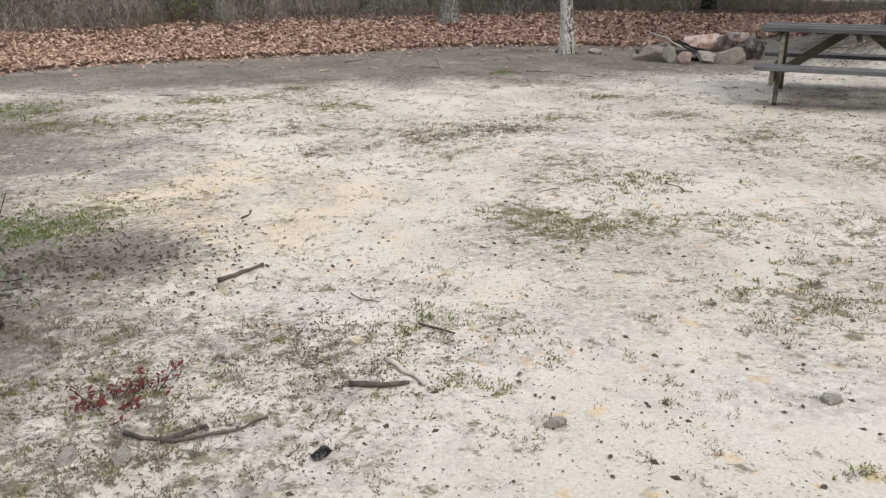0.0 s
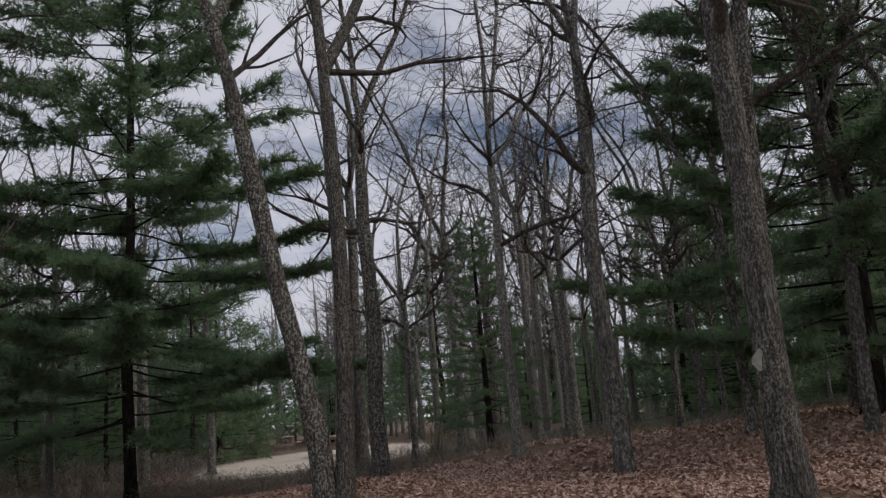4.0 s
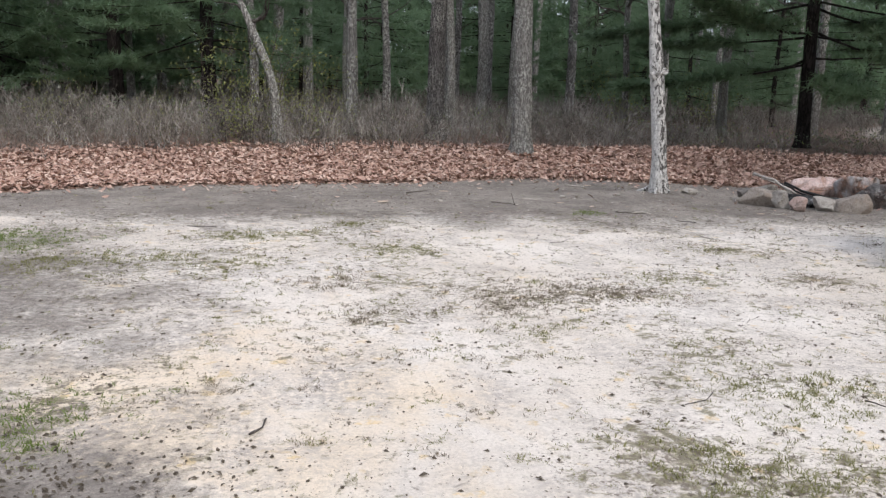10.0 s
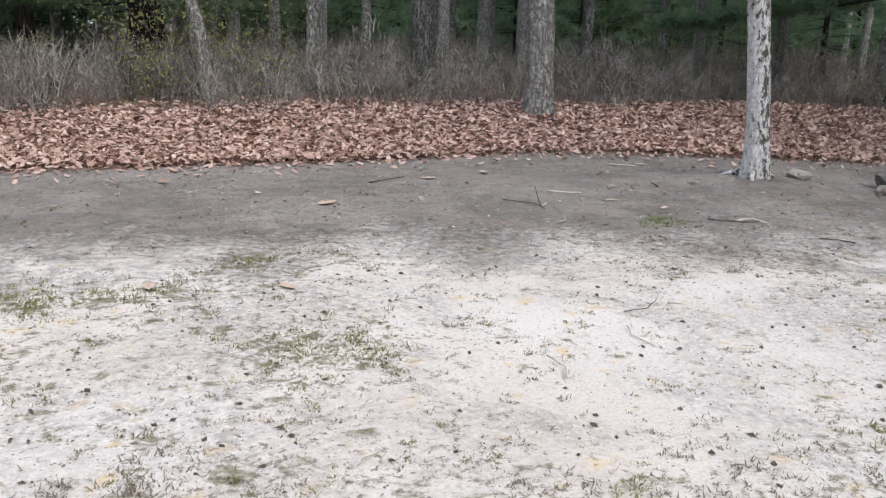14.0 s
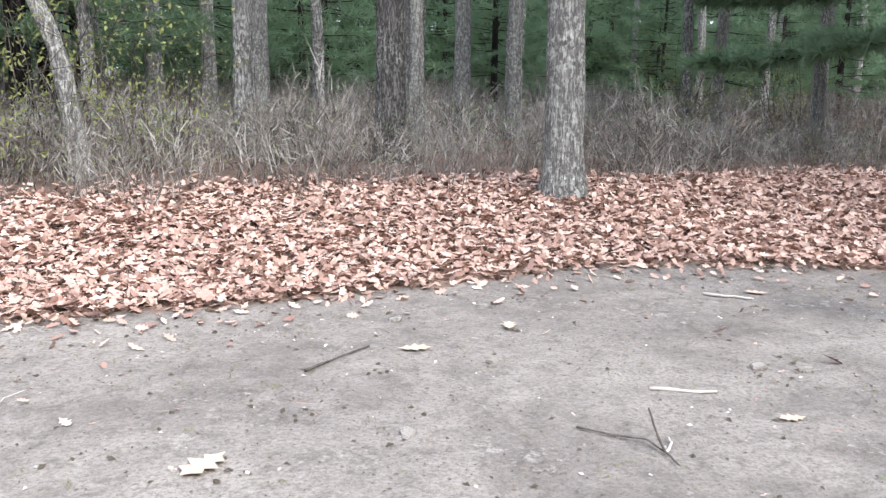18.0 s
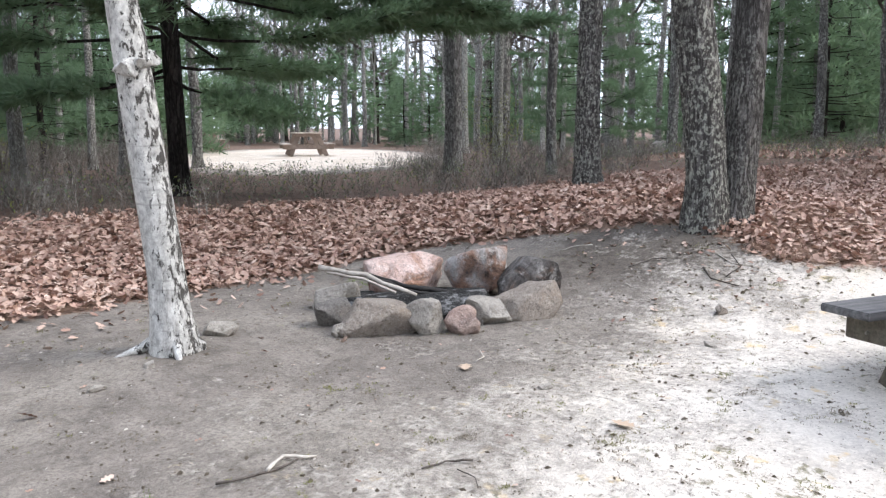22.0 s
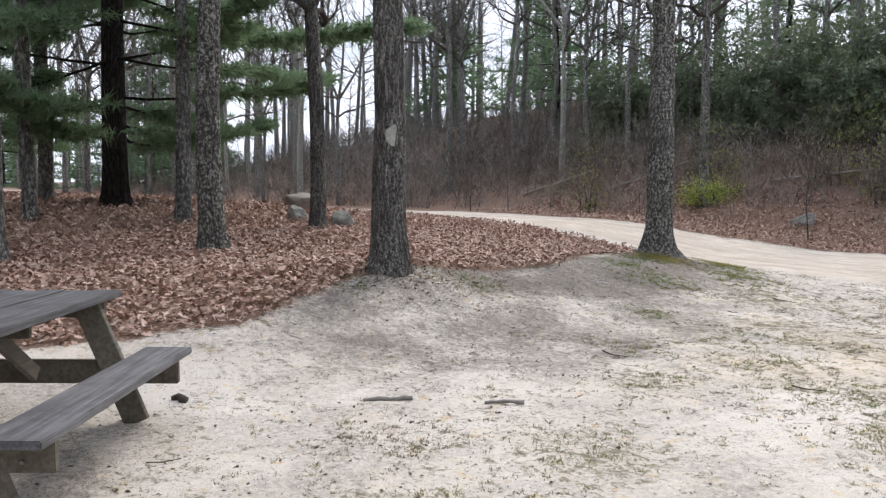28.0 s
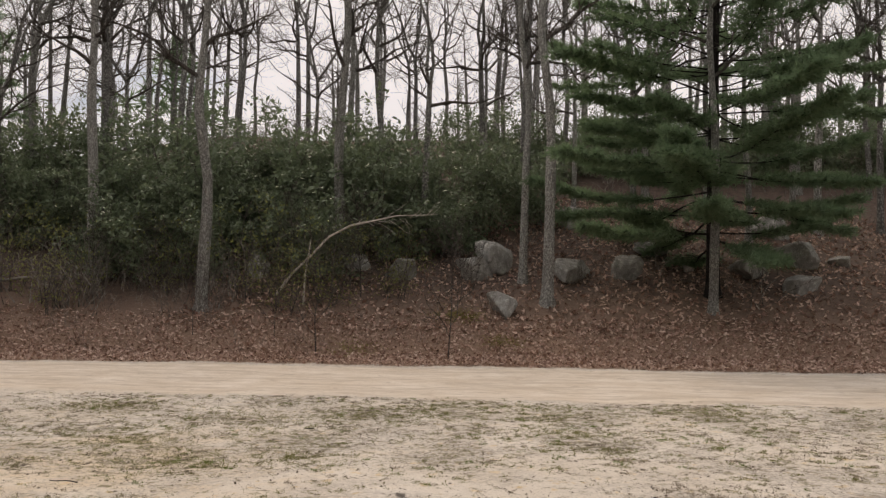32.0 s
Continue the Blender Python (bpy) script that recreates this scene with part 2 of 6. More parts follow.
def leaf_litter():
    k = Mat("dry_oak_leaf")
    col = k.ramp(k.island(), (0.0, (0.22, 0.13, 0.10)), (0.3, (0.40, 0.262, 0.205)), (0.75, (0.56, 0.405, 0.325)), (1.0, (0.66, 0.515, 0.425)))
    col = k.mix(k.math("MULTIPLY", k.noise(40, 3), 0.28), col, (0.27, 0.145, 0.1))
    return k.done(col, 0.7, k.noise(60, 3), 0.2, 0.004, 0.35)


LEAF = leaf_litter()


def ground_material():
    k = Mat("campsite_ground")
    fine = k.noise(70, 6, 0.7)
    grit = k.noise(260, 3, 0.7)
    mid = k.noise(3.4, 6, 0.65)
    big = k.noise(0.55, 4, 0.6)
    sand = k.ramp(big, (0.35, (0.665, 0.60, 0.515)), (0.65, (0.755, 0.705, 0.635)))
    ochre = k.math("ADD", k.attr("ochre"), k.math("MULTIPLY", k.math("SUBTRACT", k.noise(1.3, 6, 0.7, warp=0.6), 0.5), 2.2))
    sand = k.mix(k.ramp(ochre, (0.35, 0.0), (0.85, 0.6)), sand, (0.75, 0.61, 0.43))
    blots = k.math("MULTIPLY", k.ramp(k.noise(6.5, 4, 0.6), (0.61, 0.0), (0.66, 0.75)), k.ramp(k.noise(40, 3), (0.3, 0.4), (0.6, 1.0)))
    sand = k.mix(blots, sand, (0.72, 0.54, 0.27))
    sand = k.mix(k.ramp(fine, (0.32, 0.4), (0.55, 0.0)), sand, (0.34, 0.29, 0.235))
    damp = k.math("MULTIPLY", k.ramp(k.noise(1.0, 6, 0.7, warp=0.8), (0.44, 0.0), (0.6, 0.85)), k.ramp(k.noise(26, 5, 0.8), (0.4, 0.0), (0.58, 1.0)))
    sand = k.mix(damp, sand, (0.37, 0.335, 0.30))
    thatch = k.ramp(k.noise(40, 4, 0.7), (0.35, (0.11, 0.10, 0.056)), (0.65, (0.31, 0.28, 0.175)))
    thick = k.math("ADD", k.math("MULTIPLY", k.attr("turf"), 0.13), k.math("MULTIPLY", k.math("SUBTRACT", k.noise(0.9, 5, 0.65, warp=0.7), 0.5), 0.34))
    clump = k.math("ADD", thick, k.noise((8.0, 9.5, 8.0), 7, 0.72, warp=0.35))
    sand = k.mix(k.ramp(clump, (0.575, 0.0), (0.655, 0.85)), sand, thatch)
    tiny = k.math("ADD", thick, k.noise(34, 4, 0.75))
    sand = k.mix(k.ramp(tiny, (0.60, 0.0), (0.665, 0.85)), sand, (0.19, 0.16, 0.125))
    crumbs = k.ramp(k.cells(24.0), (0.05, 1.0), (0.12, 0.0))
    sand = k.mix(k.math("MULTIPLY", crumbs, k.ramp(k.noise(5, 4), (0.40, 0.0), (0.55, 0.9))), sand, (0.12, 0.095, 0.075))
    soil = k.ramp(k.noise(3.2, 7, 0.72), (0.32, (0.128, 0.111, 0.098)), (0.7, (0.325, 0.29, 0.253)))
    soil = k.mix(k.ramp(k.noise(0.8, 5, 0.65, warp=0.6), (0.42, 0.0), (0.66, 0.6)), soil, (0.43, 0.39, 0.335))
    soil = k.mix(k.ramp(k.noise(55, 5, 0.75), (0.36, 0.7), (0.56, 0.0)), soil, (0.12, 0.105, 0.092))
    soil = k.mix(k.ramp(grit, (0.5, 0.0), (0.72, 0.55)), soil, (0.42, 0.38, 0.32))
    bits = k.math("MULTIPLY", k.ramp(k.cells(17.0), (0.1, 1.0), (0.2, 0.0)), k.ramp(k.noise(3.0, 5, 0.7), (0.42, 0.0), (0.58, 0.85)))
    soil = k.mix(k.ramp(k.noise((9, 9, 9), 7, 0.78, warp=0.6), (0.5, 0.0), (0.64, 0.5)), soil, (0.10, 0.087, 0.076))
    soil = k.mix(bits, soil, k.ramp(k.noise(9, 3), (0.4, (0.07, 0.055, 0.045)), (0.6, (0.30, 0.235, 0.18))))
    humus = k.math("ADD", k.attr("humus"), k.math("MULTIPLY", k.math("SUBTRACT", k.noise(4.5, 6, 0.7), 0.5), 1.1))
    soil = k.mix(k.ramp(humus, (0.35, 0.0), (0.8, 0.8)), soil, k.ramp(k.noise(30, 4, 0.7), (0.3, (0.05, 0.043, 0.037)), (0.7, (0.14, 0.12, 0.1))))
    litter = k.ramp(k.noise(32, 5, 0.7), (0.3, (0.11, 0.07, 0.052)), (0.5, (0.25, 0.165, 0.12)), (0.75, (0.44, 0.32, 0.245)))
    mould = k.ramp(k.noise(5, 7, 0.75), (0.3, (0.055, 0.04, 0.033)), (0.6, (0.15, 0.108, 0.086)), (0.8, (0.26, 0.2, 0.16)))
    litter = k.mix(k.attr("mould"), litter, mould)
    road = k.mix(k.ramp(fine, (0.3, 0.3), (0.6, 0.0)), k.ramp(k.noise(1.2, 5, 0.65), (0.35, (0.67, 0.58, 0.475)), (0.65, (0.79, 0.72, 0.63))), (0.33, 0.26, 0.19))
    road = k.mix(k.ramp(k.noise((2.2, 9.0, 3.0), 6, 0.72, warp=0.5), (0.56, 0.0), (0.68, 0.5)), road, (0.45, 0.37, 0.28))
    road = k.mix(k.ramp(k.noise(48, 4, 0.8), (0.59, 0.0), (0.67, 0.65)), road, (0.30, 0.24, 0.18))
    road = k.mix(k.ramp(k.noise((0.5, 3.4, 1.0), 6, 0.7, warp=0.4), (0.46, 0.0), (0.6, 0.7)), road, (0.50, 0.42, 0.335))
    road = k.mix(k.ramp(k.noise((3.0, 5.5, 3.0), 7, 0.75, warp=0.3), (0.55, 0.0), (0.64, 0.6)), road, (0.37, 0.31, 0.245))
    edge = k.math("ADD", k.math("MULTIPLY", k.math("SUBTRACT", k.noise(1.6, 7, 0.72), 0.5), 1.9), k.math("MULTIPLY", k.math("SUBTRACT", k.noise(17, 6, 0.78), 0.5), 1.6))
    z_soil = k.ramp(k.math("ADD", k.attr("soil"), edge), (0.25, 0.0), (0.8, 1.0))
    z_leaf = k.ramp(k.math("ADD", k.attr("litter"), k.math("MULTIPLY", edge, 0.7)), (0.4, 0.0), (0.6, 1.0))
    z_road = k.ramp(k.math("ADD", k.attr("road"), k.math("MULTIPLY", edge, 0.85)), (0.35, 0.0), (0.65, 1.0))
    col = k.mix(z_soil, sand, soil)
    col = k.mix(z_leaf, col, litter)
    col = k.mix(z_road, col, road)
    h = k.math("ADD", k.math("MULTIPLY", mid, 0.8), k.math("ADD", k.math("MULTIPLY", fine, 0.35), k.math("MULTIPLY", grit, 0.12)))
    h = k.math("ADD", h, k.math("MULTIPLY", k.math("MULTIPLY", k.noise(14, 6, 0.75), 1.1), z_soil))
    return k.done(col, 0.95, h, 0.65, 0.03, 0.15)


GROUND = ground_material()


def stone(name, a, b, c):
    k = Mat(name)
    col = k.ramp(k.noise(3.4, 7, 0.74, warp=0.4), (0.32, a), (0.66, b))
    col = k.mix(k.ramp(k.noise(7, 6, 0.72), (0.54, 0.0), (0.66, 0.75)), col, c)
    col = k.mix(k.ramp(k.noise(45, 5, 0.8), (0.5, 0.0), (0.66, 0.55)), col, tuple(0.3 * v for v in a))
    col = k.mix(k.ramp(k.noise(120, 3, 0.8), (0.54, 0.0), (0.68, 0.4)), col, k_mix(b, (0.85, 0.84, 0.8), 0.6))
    return k.done(col, 0.9, k.math("ADD", k.noise(9, 8, 0.78), k.math("MULTIPLY", k.noise(45, 4, 0.75), 0.4)), 1.0, 0.05, 0.2)


def burnt_stone(name, a, b, glow, amount, soot):
    """Stone with fire-reddened faces and soot."""
    k = Mat(name)
    col = k.ramp(k.noise(6, 7, 0.72), (0.3, a), (0.68, b))
    col = k.mix(k.ramp(k.noise(3.2, 4, 0.6, warp=0.5), (0.56 - amount, 0.0), (0.70 - amount, 0.85)), col, k.mix(k.noise(22, 5, 0.7), glow, tuple(0.6 * v for v in glow)))
    col = k.mix(k.ramp(k.noise(4.1, 5, 0.65, warp=0.7), (0.54 - soot, 0.0), (0.74 - soot, 0.92)), col, (0.03, 0.028, 0.027))
    col = k.mix(k.ramp(k.noise(50, 5, 0.8), (0.5, 0.0), (0.66, 0.55)), col, (0.1, 0.085, 0.078))
    col = k.mix(k.ramp(k.noise(9, 5, 0.7), (0.56, 0.0), (0.68, 0.6)), col, k_mix(b, (0.82, 0.8, 0.77), 0.5))
    return k.done(col, 0.88, k.math("ADD", k.noise(7, 8, 0.75), k.math("MULTIPLY", k.noise(40, 3), 0.3)), 1.0, 0.05, 0.2)


PINK_BURNT = burnt_stone("pink_granite_with_rust", (0.60, 0.43, 0.38), (0.80, 0.65, 0.59), (0.52, 0.27, 0.16), 0.09, 0.03)
GREY_BURNT = burnt_stone("grey_granite_with_rust", (0.26, 0.245, 0.235), (0.56, 0.54, 0.52), (0.50, 0.27, 0.17), 0.14, 0.08)
GREY_STONE = stone("grey_granite", (0.27, 0.23, 0.195), (0.51, 0.445, 0.38), (0.40, 0.32, 0.245))
PINK_STONE = stone("pink_granite", (0.44, 0.30, 0.25), (0.60, 0.47, 0.41), (0.16, 0.13, 0.12))
DARK_SOIL = stone("dark_root_soil", (0.06, 0.05, 0.042), (0.17, 0.14, 0.115), (0.10, 0.10, 0.05))
SOOT_BURNT = burnt_stone("sooty_granite_with_rust", (0.12, 0.11, 0.105), (0.38, 0.36, 0.34), (0.42, 0.22, 0.13), 0.08, 0.2)
DARK_STONE = stone("dark_granite", (0.13, 0.12, 0.11), (0.30, 0.275, 0.25), (0.2, 0.17, 0.14))
PALE_STONE = stone("pale_granite", (0.40, 0.36, 0.31), (0.60, 0.56, 0.5), (0.24, 0.21, 0.17))
LICHEN_STONE = stone("lichened_granite", (0.19, 0.185, 0.17), (0.45, 0.445, 0.41), (0.70, 0.71, 0.65))
LICHEN_CRUST = stone("lichen_crust", (0.42, 0.43, 0.37), (0.66, 0.67, 0.60), (0.5, 0.51, 0.42))
ASH = stone("ash_and_charcoal", (0.012, 0.011, 0.011), (0.05, 0.05, 0.05), (0.5, 0.5, 0.5))


def plank_wood(name, dark, light, along=(2.0, 40.0, 40.0)):
    k = Mat(name)
    grain = k.noise(along, 5, 0.65, warp=0.3)
    col = k.ramp(grain, (0.28, dark), (0.72, light))
    col = k.mix(k.ramp(k.noise(3.2, 5, 0.65), (0.45, 0.0), (0.7, 0.55)), col, tuple(0.55 * v for v in dark))
    col = k.mix(1.0, col, k.ramp(k.object_random(), (0.0, 0.82), (1.0, 1.12)), "MULTIPLY")
    return k.done(col, 0.8, grain, 0.4, 0.006, 0.3)


TOP_WOOD = plank_wood("weathered_top_wood", (0.062, 0.061, 0.062), (0.225, 0.222, 0.225))
FRAME_WOOD = plank_wood("weathered_frame_wood", (0.095, 0.083, 0.064), (0.245, 0.22, 0.175))
FAR_WOOD = plank_wood("brown_stained_wood", (0.22, 0.17, 0.14), (0.40, 0.325, 0.275))
# a paler brown than the frame, for top and seat planks
FAR_TOP_WOOD = plank_wood("pale_brown_plank_wood", (0.44, 0.37, 0.31), (0.66, 0.59, 0.52))
DRIFT_WOOD = plank_wood("grey_drift_wood", (0.19, 0.17, 0.15), (0.36, 0.33, 0.295), (30.0, 30.0, 30.0))
PALE_STICK = plank_wood("bleached_stick_wood", (0.40, 0.36, 0.31), (0.66, 0.61, 0.55), (30.0, 30.0, 30.0))
DARK_STICK = plank_wood("dark_stick_bark", (0.045, 0.038, 0.033), (0.16, 0.135, 0.115), (30.0, 30.0, 30.0))
CHAR = plank_wood("charred_wood", (0.008, 0.008, 0.008), (0.05, 0.045, 0.042), (30.0, 30.0, 30.0))


def plain(name, color, rough, metal=0.0):
    k = Mat(name)
    k.b.inputs["Metallic"].default_value = metal
    n = k.noise(20, 4)
    return k.done(k.mix(n, tuple(0.8 * v for v in color), color), rough)


BLACK_PAINT = plain("black_stencil_paint", (0.055, 0.05, 0.045), 0.85)
PALE_LEAF = plain("bleached_oak_leaf", (0.56, 0.43, 0.32), 0.8)
BOLT = plain("galvanised_bolt", (0.32, 0.31, 0.29), 0.5, 0.9)
CAR_PAINT = plain("white_car_paint", (0.75, 0.76, 0.78), 0.3)
CAR_GLASS = plain("dark_car_glass", (0.03, 0.035, 0.04), 0.1)
RUBBER = plain("tyre_rubber", (0.02, 0.02, 0.02), 0.8)


# ---- mesh helpers ----
def mesh_of(name, verts, faces, material, smooth=False):
    me = bpy.data.meshes.new(name)
    me.from_pydata(verts, [], faces)
    me.materials.append(material)
    if smooth:
        me.polygons.foreach_set("use_smooth", [True] * len(me.polygons))
    me.update()
    return me


def tri_mesh(name, v, f, material):
    """A mesh of triangles from arrays."""
    me = bpy.data.meshes.new(name)
    v, f = np.asarray(v, np.float32), np.asarray(f, np.int32)
    me.vertices.add(len(v))
    me.vertices.foreach_set("co", v.ravel())
    me.loops.add(f.size)
    me.loops.foreach_set("vertex_index", f.ravel())
    me.polygons.add(len(f))
    me.polygons.foreach_set("loop_start", np.arange(0, f.size, 3, dtype=np.int32))
    me.update(calc_edges=True)
    me.materials.append(material)
    return me


def child(name, me, parent, label=""):
    ob = new(name, me)
    ob.parent = parent
    return tagged(ob, label=label)


def part(name, bm, material, parent, label=""):
    me = bpy.data.meshes.new(name)
    bm.to_mesh(me)
    bm.free()
    me.materials.append(material)
    return child(name, me, parent, label)


class Tubes:
    """Many tapering round limbs in one mesh."""

    def __init__(self):
        self.v, self.f = [], []

    def add(self, pts, radii, n, cap=False, tip=False, uneven=0.0):
        first = len(self.v)
        start = pts[0]
        prev = None
        body = len(pts) - 1 if tip else len(pts)
        for k, p in enumerate(pts[:body]):
            d = (pts[min(k + 1, len(pts) - 1)] - pts[max(k - 1, 0)]).normalized()
            if prev is None:
                side = d.orthogonal().normalized()
            else:
                side = (prev - d * prev.dot(d)).normalized()
            prev, other = side, d.cross(side)
            for a in range(n):
                ang = 2 * math.pi * a / n
                r = radii[k]
                if uneven:
                    r *= 1 + uneven * (noise.noise(Vector((math.cos(ang) * 1.4 + r * 40, math.sin(ang) * 1.4, (p.z - start.z) * 0.9))) + 0.5 * noise.noise(Vector((math.cos(ang) * 4, math.sin(ang) * 4, p.z * 2.5 + r * 90))))
                self.v.append(p + (side * math.cos(ang) + other * math.sin(ang)) * r)
        for k in range(body - 1):
            for a in range(n):
                b = (a + 1) % n
                i, j = first + k * n, first + (k + 1) * n
                self.f.append((i + a, i + b, j + b, j + a))
        if tip:
            self.v.append(pts[-1])
            last = first + (body - 1) * n
            for a in range(n):
                self.f.append((last + a, last + (a + 1) % n, first + body * n))
        if cap:
            self.f.append(tuple(range(first + n - 1, first - 1, -1)))
            self.f.append(tuple(range(first + (len(pts) - 1) * n, first + len(pts) * n)))

    def mesh(self, name, material):
        return mesh_of(name, self.v, self.f, material, True)


def wander(rng, start, way, length, steps, crook, lift=0.0):
    """A crooked line that begins at start."""
    pts, d = [start.copy()], way.normalized()
    for _ in range(steps):
        d = (d + Vector((rng.gauss(0, crook), rng.gauss(0, crook), rng.gauss(0, crook) + lift))).normalized()
        pts.append(pts[-1] + d * (length / steps))
    return pts


def smooth_step(a, b, v):
    v = np.clip((np.asarray(v, float) - a) / (b - a), 0, 1)
    return v * v * (3 - 2 * v)


# ---- the lie of the land ----
ROAD = [(-400, -5), (-60, -5.8), (-12, -6.5), (3, -6.3), (8.5, -6.2), (12, -6.4), (18, -6.2), (24, -5.4), (31, -4.1), (45, -1.5), (70, 5), (400, 60)]
ROAD_HALF = 2.3


def road_half(x):
    return np.interp(x, [6, 10, 14, 60], [2.3, 2.0, 1.2, 1.5])


def road_distance(x, y):
    x, y = np.asarray(x, float), np.asarray(y, float)
    best = np.full(np.broadcast(x, y).shape, 1e9)
    for (ax, ay), (bx, by) in zip(ROAD, ROAD[1:]):
        ux, uy = bx - ax, by - ay
        s = np.clip(((x - ax) * ux + (y - ay) * uy) / (ux * ux + uy * uy), 0, 1)
        best = np.minimum(best, np.hypot(x - ax - s * ux, y - ay - s * uy))
    return best


def south_of_road(x, y):
    """Metres past the road's middle line on its wooded far side, roughly."""
    x, y = np.asarray(x, float), np.asarray(y, float)
    line = np.interp(x, [p[0] for p in ROAD], [p[1] for p in ROAD])
    return np.where(y < line, road_distance(x, y), -road_distance(x, y))


def height(x, y):
    x, y = np.asarray(x, float), np.asarray(y, float)
    z = 0.32 * smooth_step(12.5, 16, y) + 0.46 * smooth_step(6.4, 9.8, x) * smooth_step(16, 11.5, y) * smooth_step(-5.0, 0.8, y)
    z = z + 0.3 * smooth_step(10, 15, x) * smooth_step(11, 5, y) * smooth_step(-1.5, 2.5, y) + 0.24 * smooth_step(12, 16.5, x) * smooth_step(20, 12, y) * smooth_step(-1, 4, y) + 0.44 * smooth_step(10.5, 17, x) * smooth_step(3, -2, y)
    hill = np.maximum(0, south_of_road(x, y) - 2.6)
    z = z + 0.05 * np.minimum(hill, 1.5) + 0.36 * np.clip(hill - 1.5, 0, 27) * smooth_step(75, 40, np.hypot(x - 5, y)) * (1 - 0.2 * smooth_step(13, 28, x))
    z = z + 0.4 * np.exp(-((x - 11.75) ** 2 / 0.35 + (y - 7.3) ** 2 / 0.2)) + 0.16 * np.exp(-((x - 8.85) ** 2 + (y - 2.9) ** 2) / 0.8) + 0.1 * np.exp(-((x - 9.9) ** 2 + (y + 2.3) ** 2) / 0.6)
    z = z + 0.2 * np.exp(-((x - 8.9) ** 2 + (y - 9.9) ** 2) / 3.0) + 0.08 * np.exp(-((x - 4.3) ** 2 + (y - 11.35) ** 2) / 0.3) + 0.05 * np.exp(-((x - 3.14) ** 2 + (y - 14.65) ** 2) / 0.4)
    bumps = np.sin(x * 0.9 + 1.3) * np.cos(y * 0.8) * 0.012 + np.sin(x * 2.3 + y * 1.7) * 0.006
    return z + bumps + 0.05 * np.sin(x * 0.21 + 0.5) * np.sin(y * 0.17) * smooth_step(14, 30, np.hypot(x, y - 5))


def ground_z(x, y):
    return float(height(x, y))


def leaf_edge_y(x):
    """Where bare soil gives way to fallen leaves, north of the clearing."""
    return np.interp(x, [-14, -8, -4.5, -2.8, -1.3, 0.7, 3, 4.7, 6.3, 7.3, 7.7, 8.0, 8.2, 8.4, 10.4], [6.0, 8.6, 10.4, 11.4, 12.0, 12.5, 13.1, 12.9, 12.75, 12.35, 11.85, 10.9, 10.3, 9.75, 9.2])


def shrub_edge_y(x):
    return np.interp(x, [-14, -6, -3.5, 0.3, 3.3, 6.6, 8.5, 10.7, 12.3, 14, 14.7, 15.2, 17, 24, 40], [10.5, 13.6, 14.3, 14.85, 15.3, 15.6, 14.6, 13.6, 13.0, 12.0, 10.3, 8.8, 7.3, 5.9, 7.0])


def leaf_edge_x(y):
    """The same edge, east of the table."""
    return np.interp(y, [-4.6, -3.0, -1.5, 0.6, 2.8, 3.5, 4.4, 4.9, 6, 8, 8.8, 9.2, 9.75, 10.3], [11.6, 10.9, 10.3, 8.9, 8.8, 8.7, 8.3, 8.0, 7.9, 7.95, 7.75, 8.05, 8.35, 8.2])


def site_radius(x, y):
    """Under 1 on the pale sand of the next site, seen through the trees."""
    u, v = np.asarray(x, float) - 23.5, np.asarray(y, float) - 26.6
    return np.hypot((u * 0.78 + v * 0.62) / 10.5, (v * 0.78 - u * 0.62) / 3.9)


def leaf_zone(x, y):
    """1 well inside the fallen leaves, 0 outside, 0.5 at their edge."""
    north = np.clip(0.5 + (y - leaf_edge_y(x)) / 0.5, 0, 1) * (np.asarray(x) < 10.4)
    east = np.clip(0.5 + (x - leaf_edge_x(y)) / 0.5, 0, 1) * (np.asarray(y) < 10.6) * (np.asarray(y) > -4.8)
    far_east = (np.asarray(x) >= 10.4) & (np.asarray(y) >= 10.2)
    far_side = np.clip((south_of_road(x, y) - road_half(x) + 0.2) / 0.5, 0, 1)
    west = np.clip((-9 - np.asarray(x)) / 1.0, 0, 1)
    clear = np.clip((road_distance(x, y) - road_half(x)) / 0.8, 0, 1)
    site = site_radius(x, y)
    verge = (np.asarray(x) > 12.2) & (np.asarray(y) <= -2.9)
    return np.maximum.reduce([north, east, far_east * 1.0, verge * 1.0, far_side, west]) * clear * np.clip((site - 1) * 4, 0, 1)


# thin turf: x, y and radius of each clump
DULL = [(-1.94, 6.98, .6), (-1.18, 7.29, .45), (0.67, 7.51, .35), (-0.75, 8.19, .4), (1.32, 5.28, .3), (2.19, 4.39, .4), (1.5, 3.73, .3), (1.79, 3.52, .35), (2.63, 4.33, .35),
        (-0.74, 8.24, .3), (-0.14, 8.31, .3), (0.27, 8.9, .3), (0.64, 7.61, .35), (2.64, 6.68, .35), (3.62, 7.76, .35), (-0.69, 7.13, .4), (0.8, 2.3, .3)]
DULL_B = [(2.21, 4.16, .4), (4.06, 5.54, .35), (2.45, 2.15, .35), (3.59, 2.85, .4), (3.58, 1.93, .45), (4.5, 2.16, .5), (5.14, 1.69, .5), (6.18, 2.09, .4), (2.15, 4.94, .35),
          (5.33, 0.65, .5), (5.24, 2.87, .4), (4.43, 4.35, .5), (2.72, 3.39, .35), (2.18, 3.51, .4), (4.7, -0.55, .8), (4.02, 0.42, .7), (2.97, 2.12, .5), (3.37, 3.0, .4), (1.66, 3.39, .4), (2.85, 0.1, .6)]
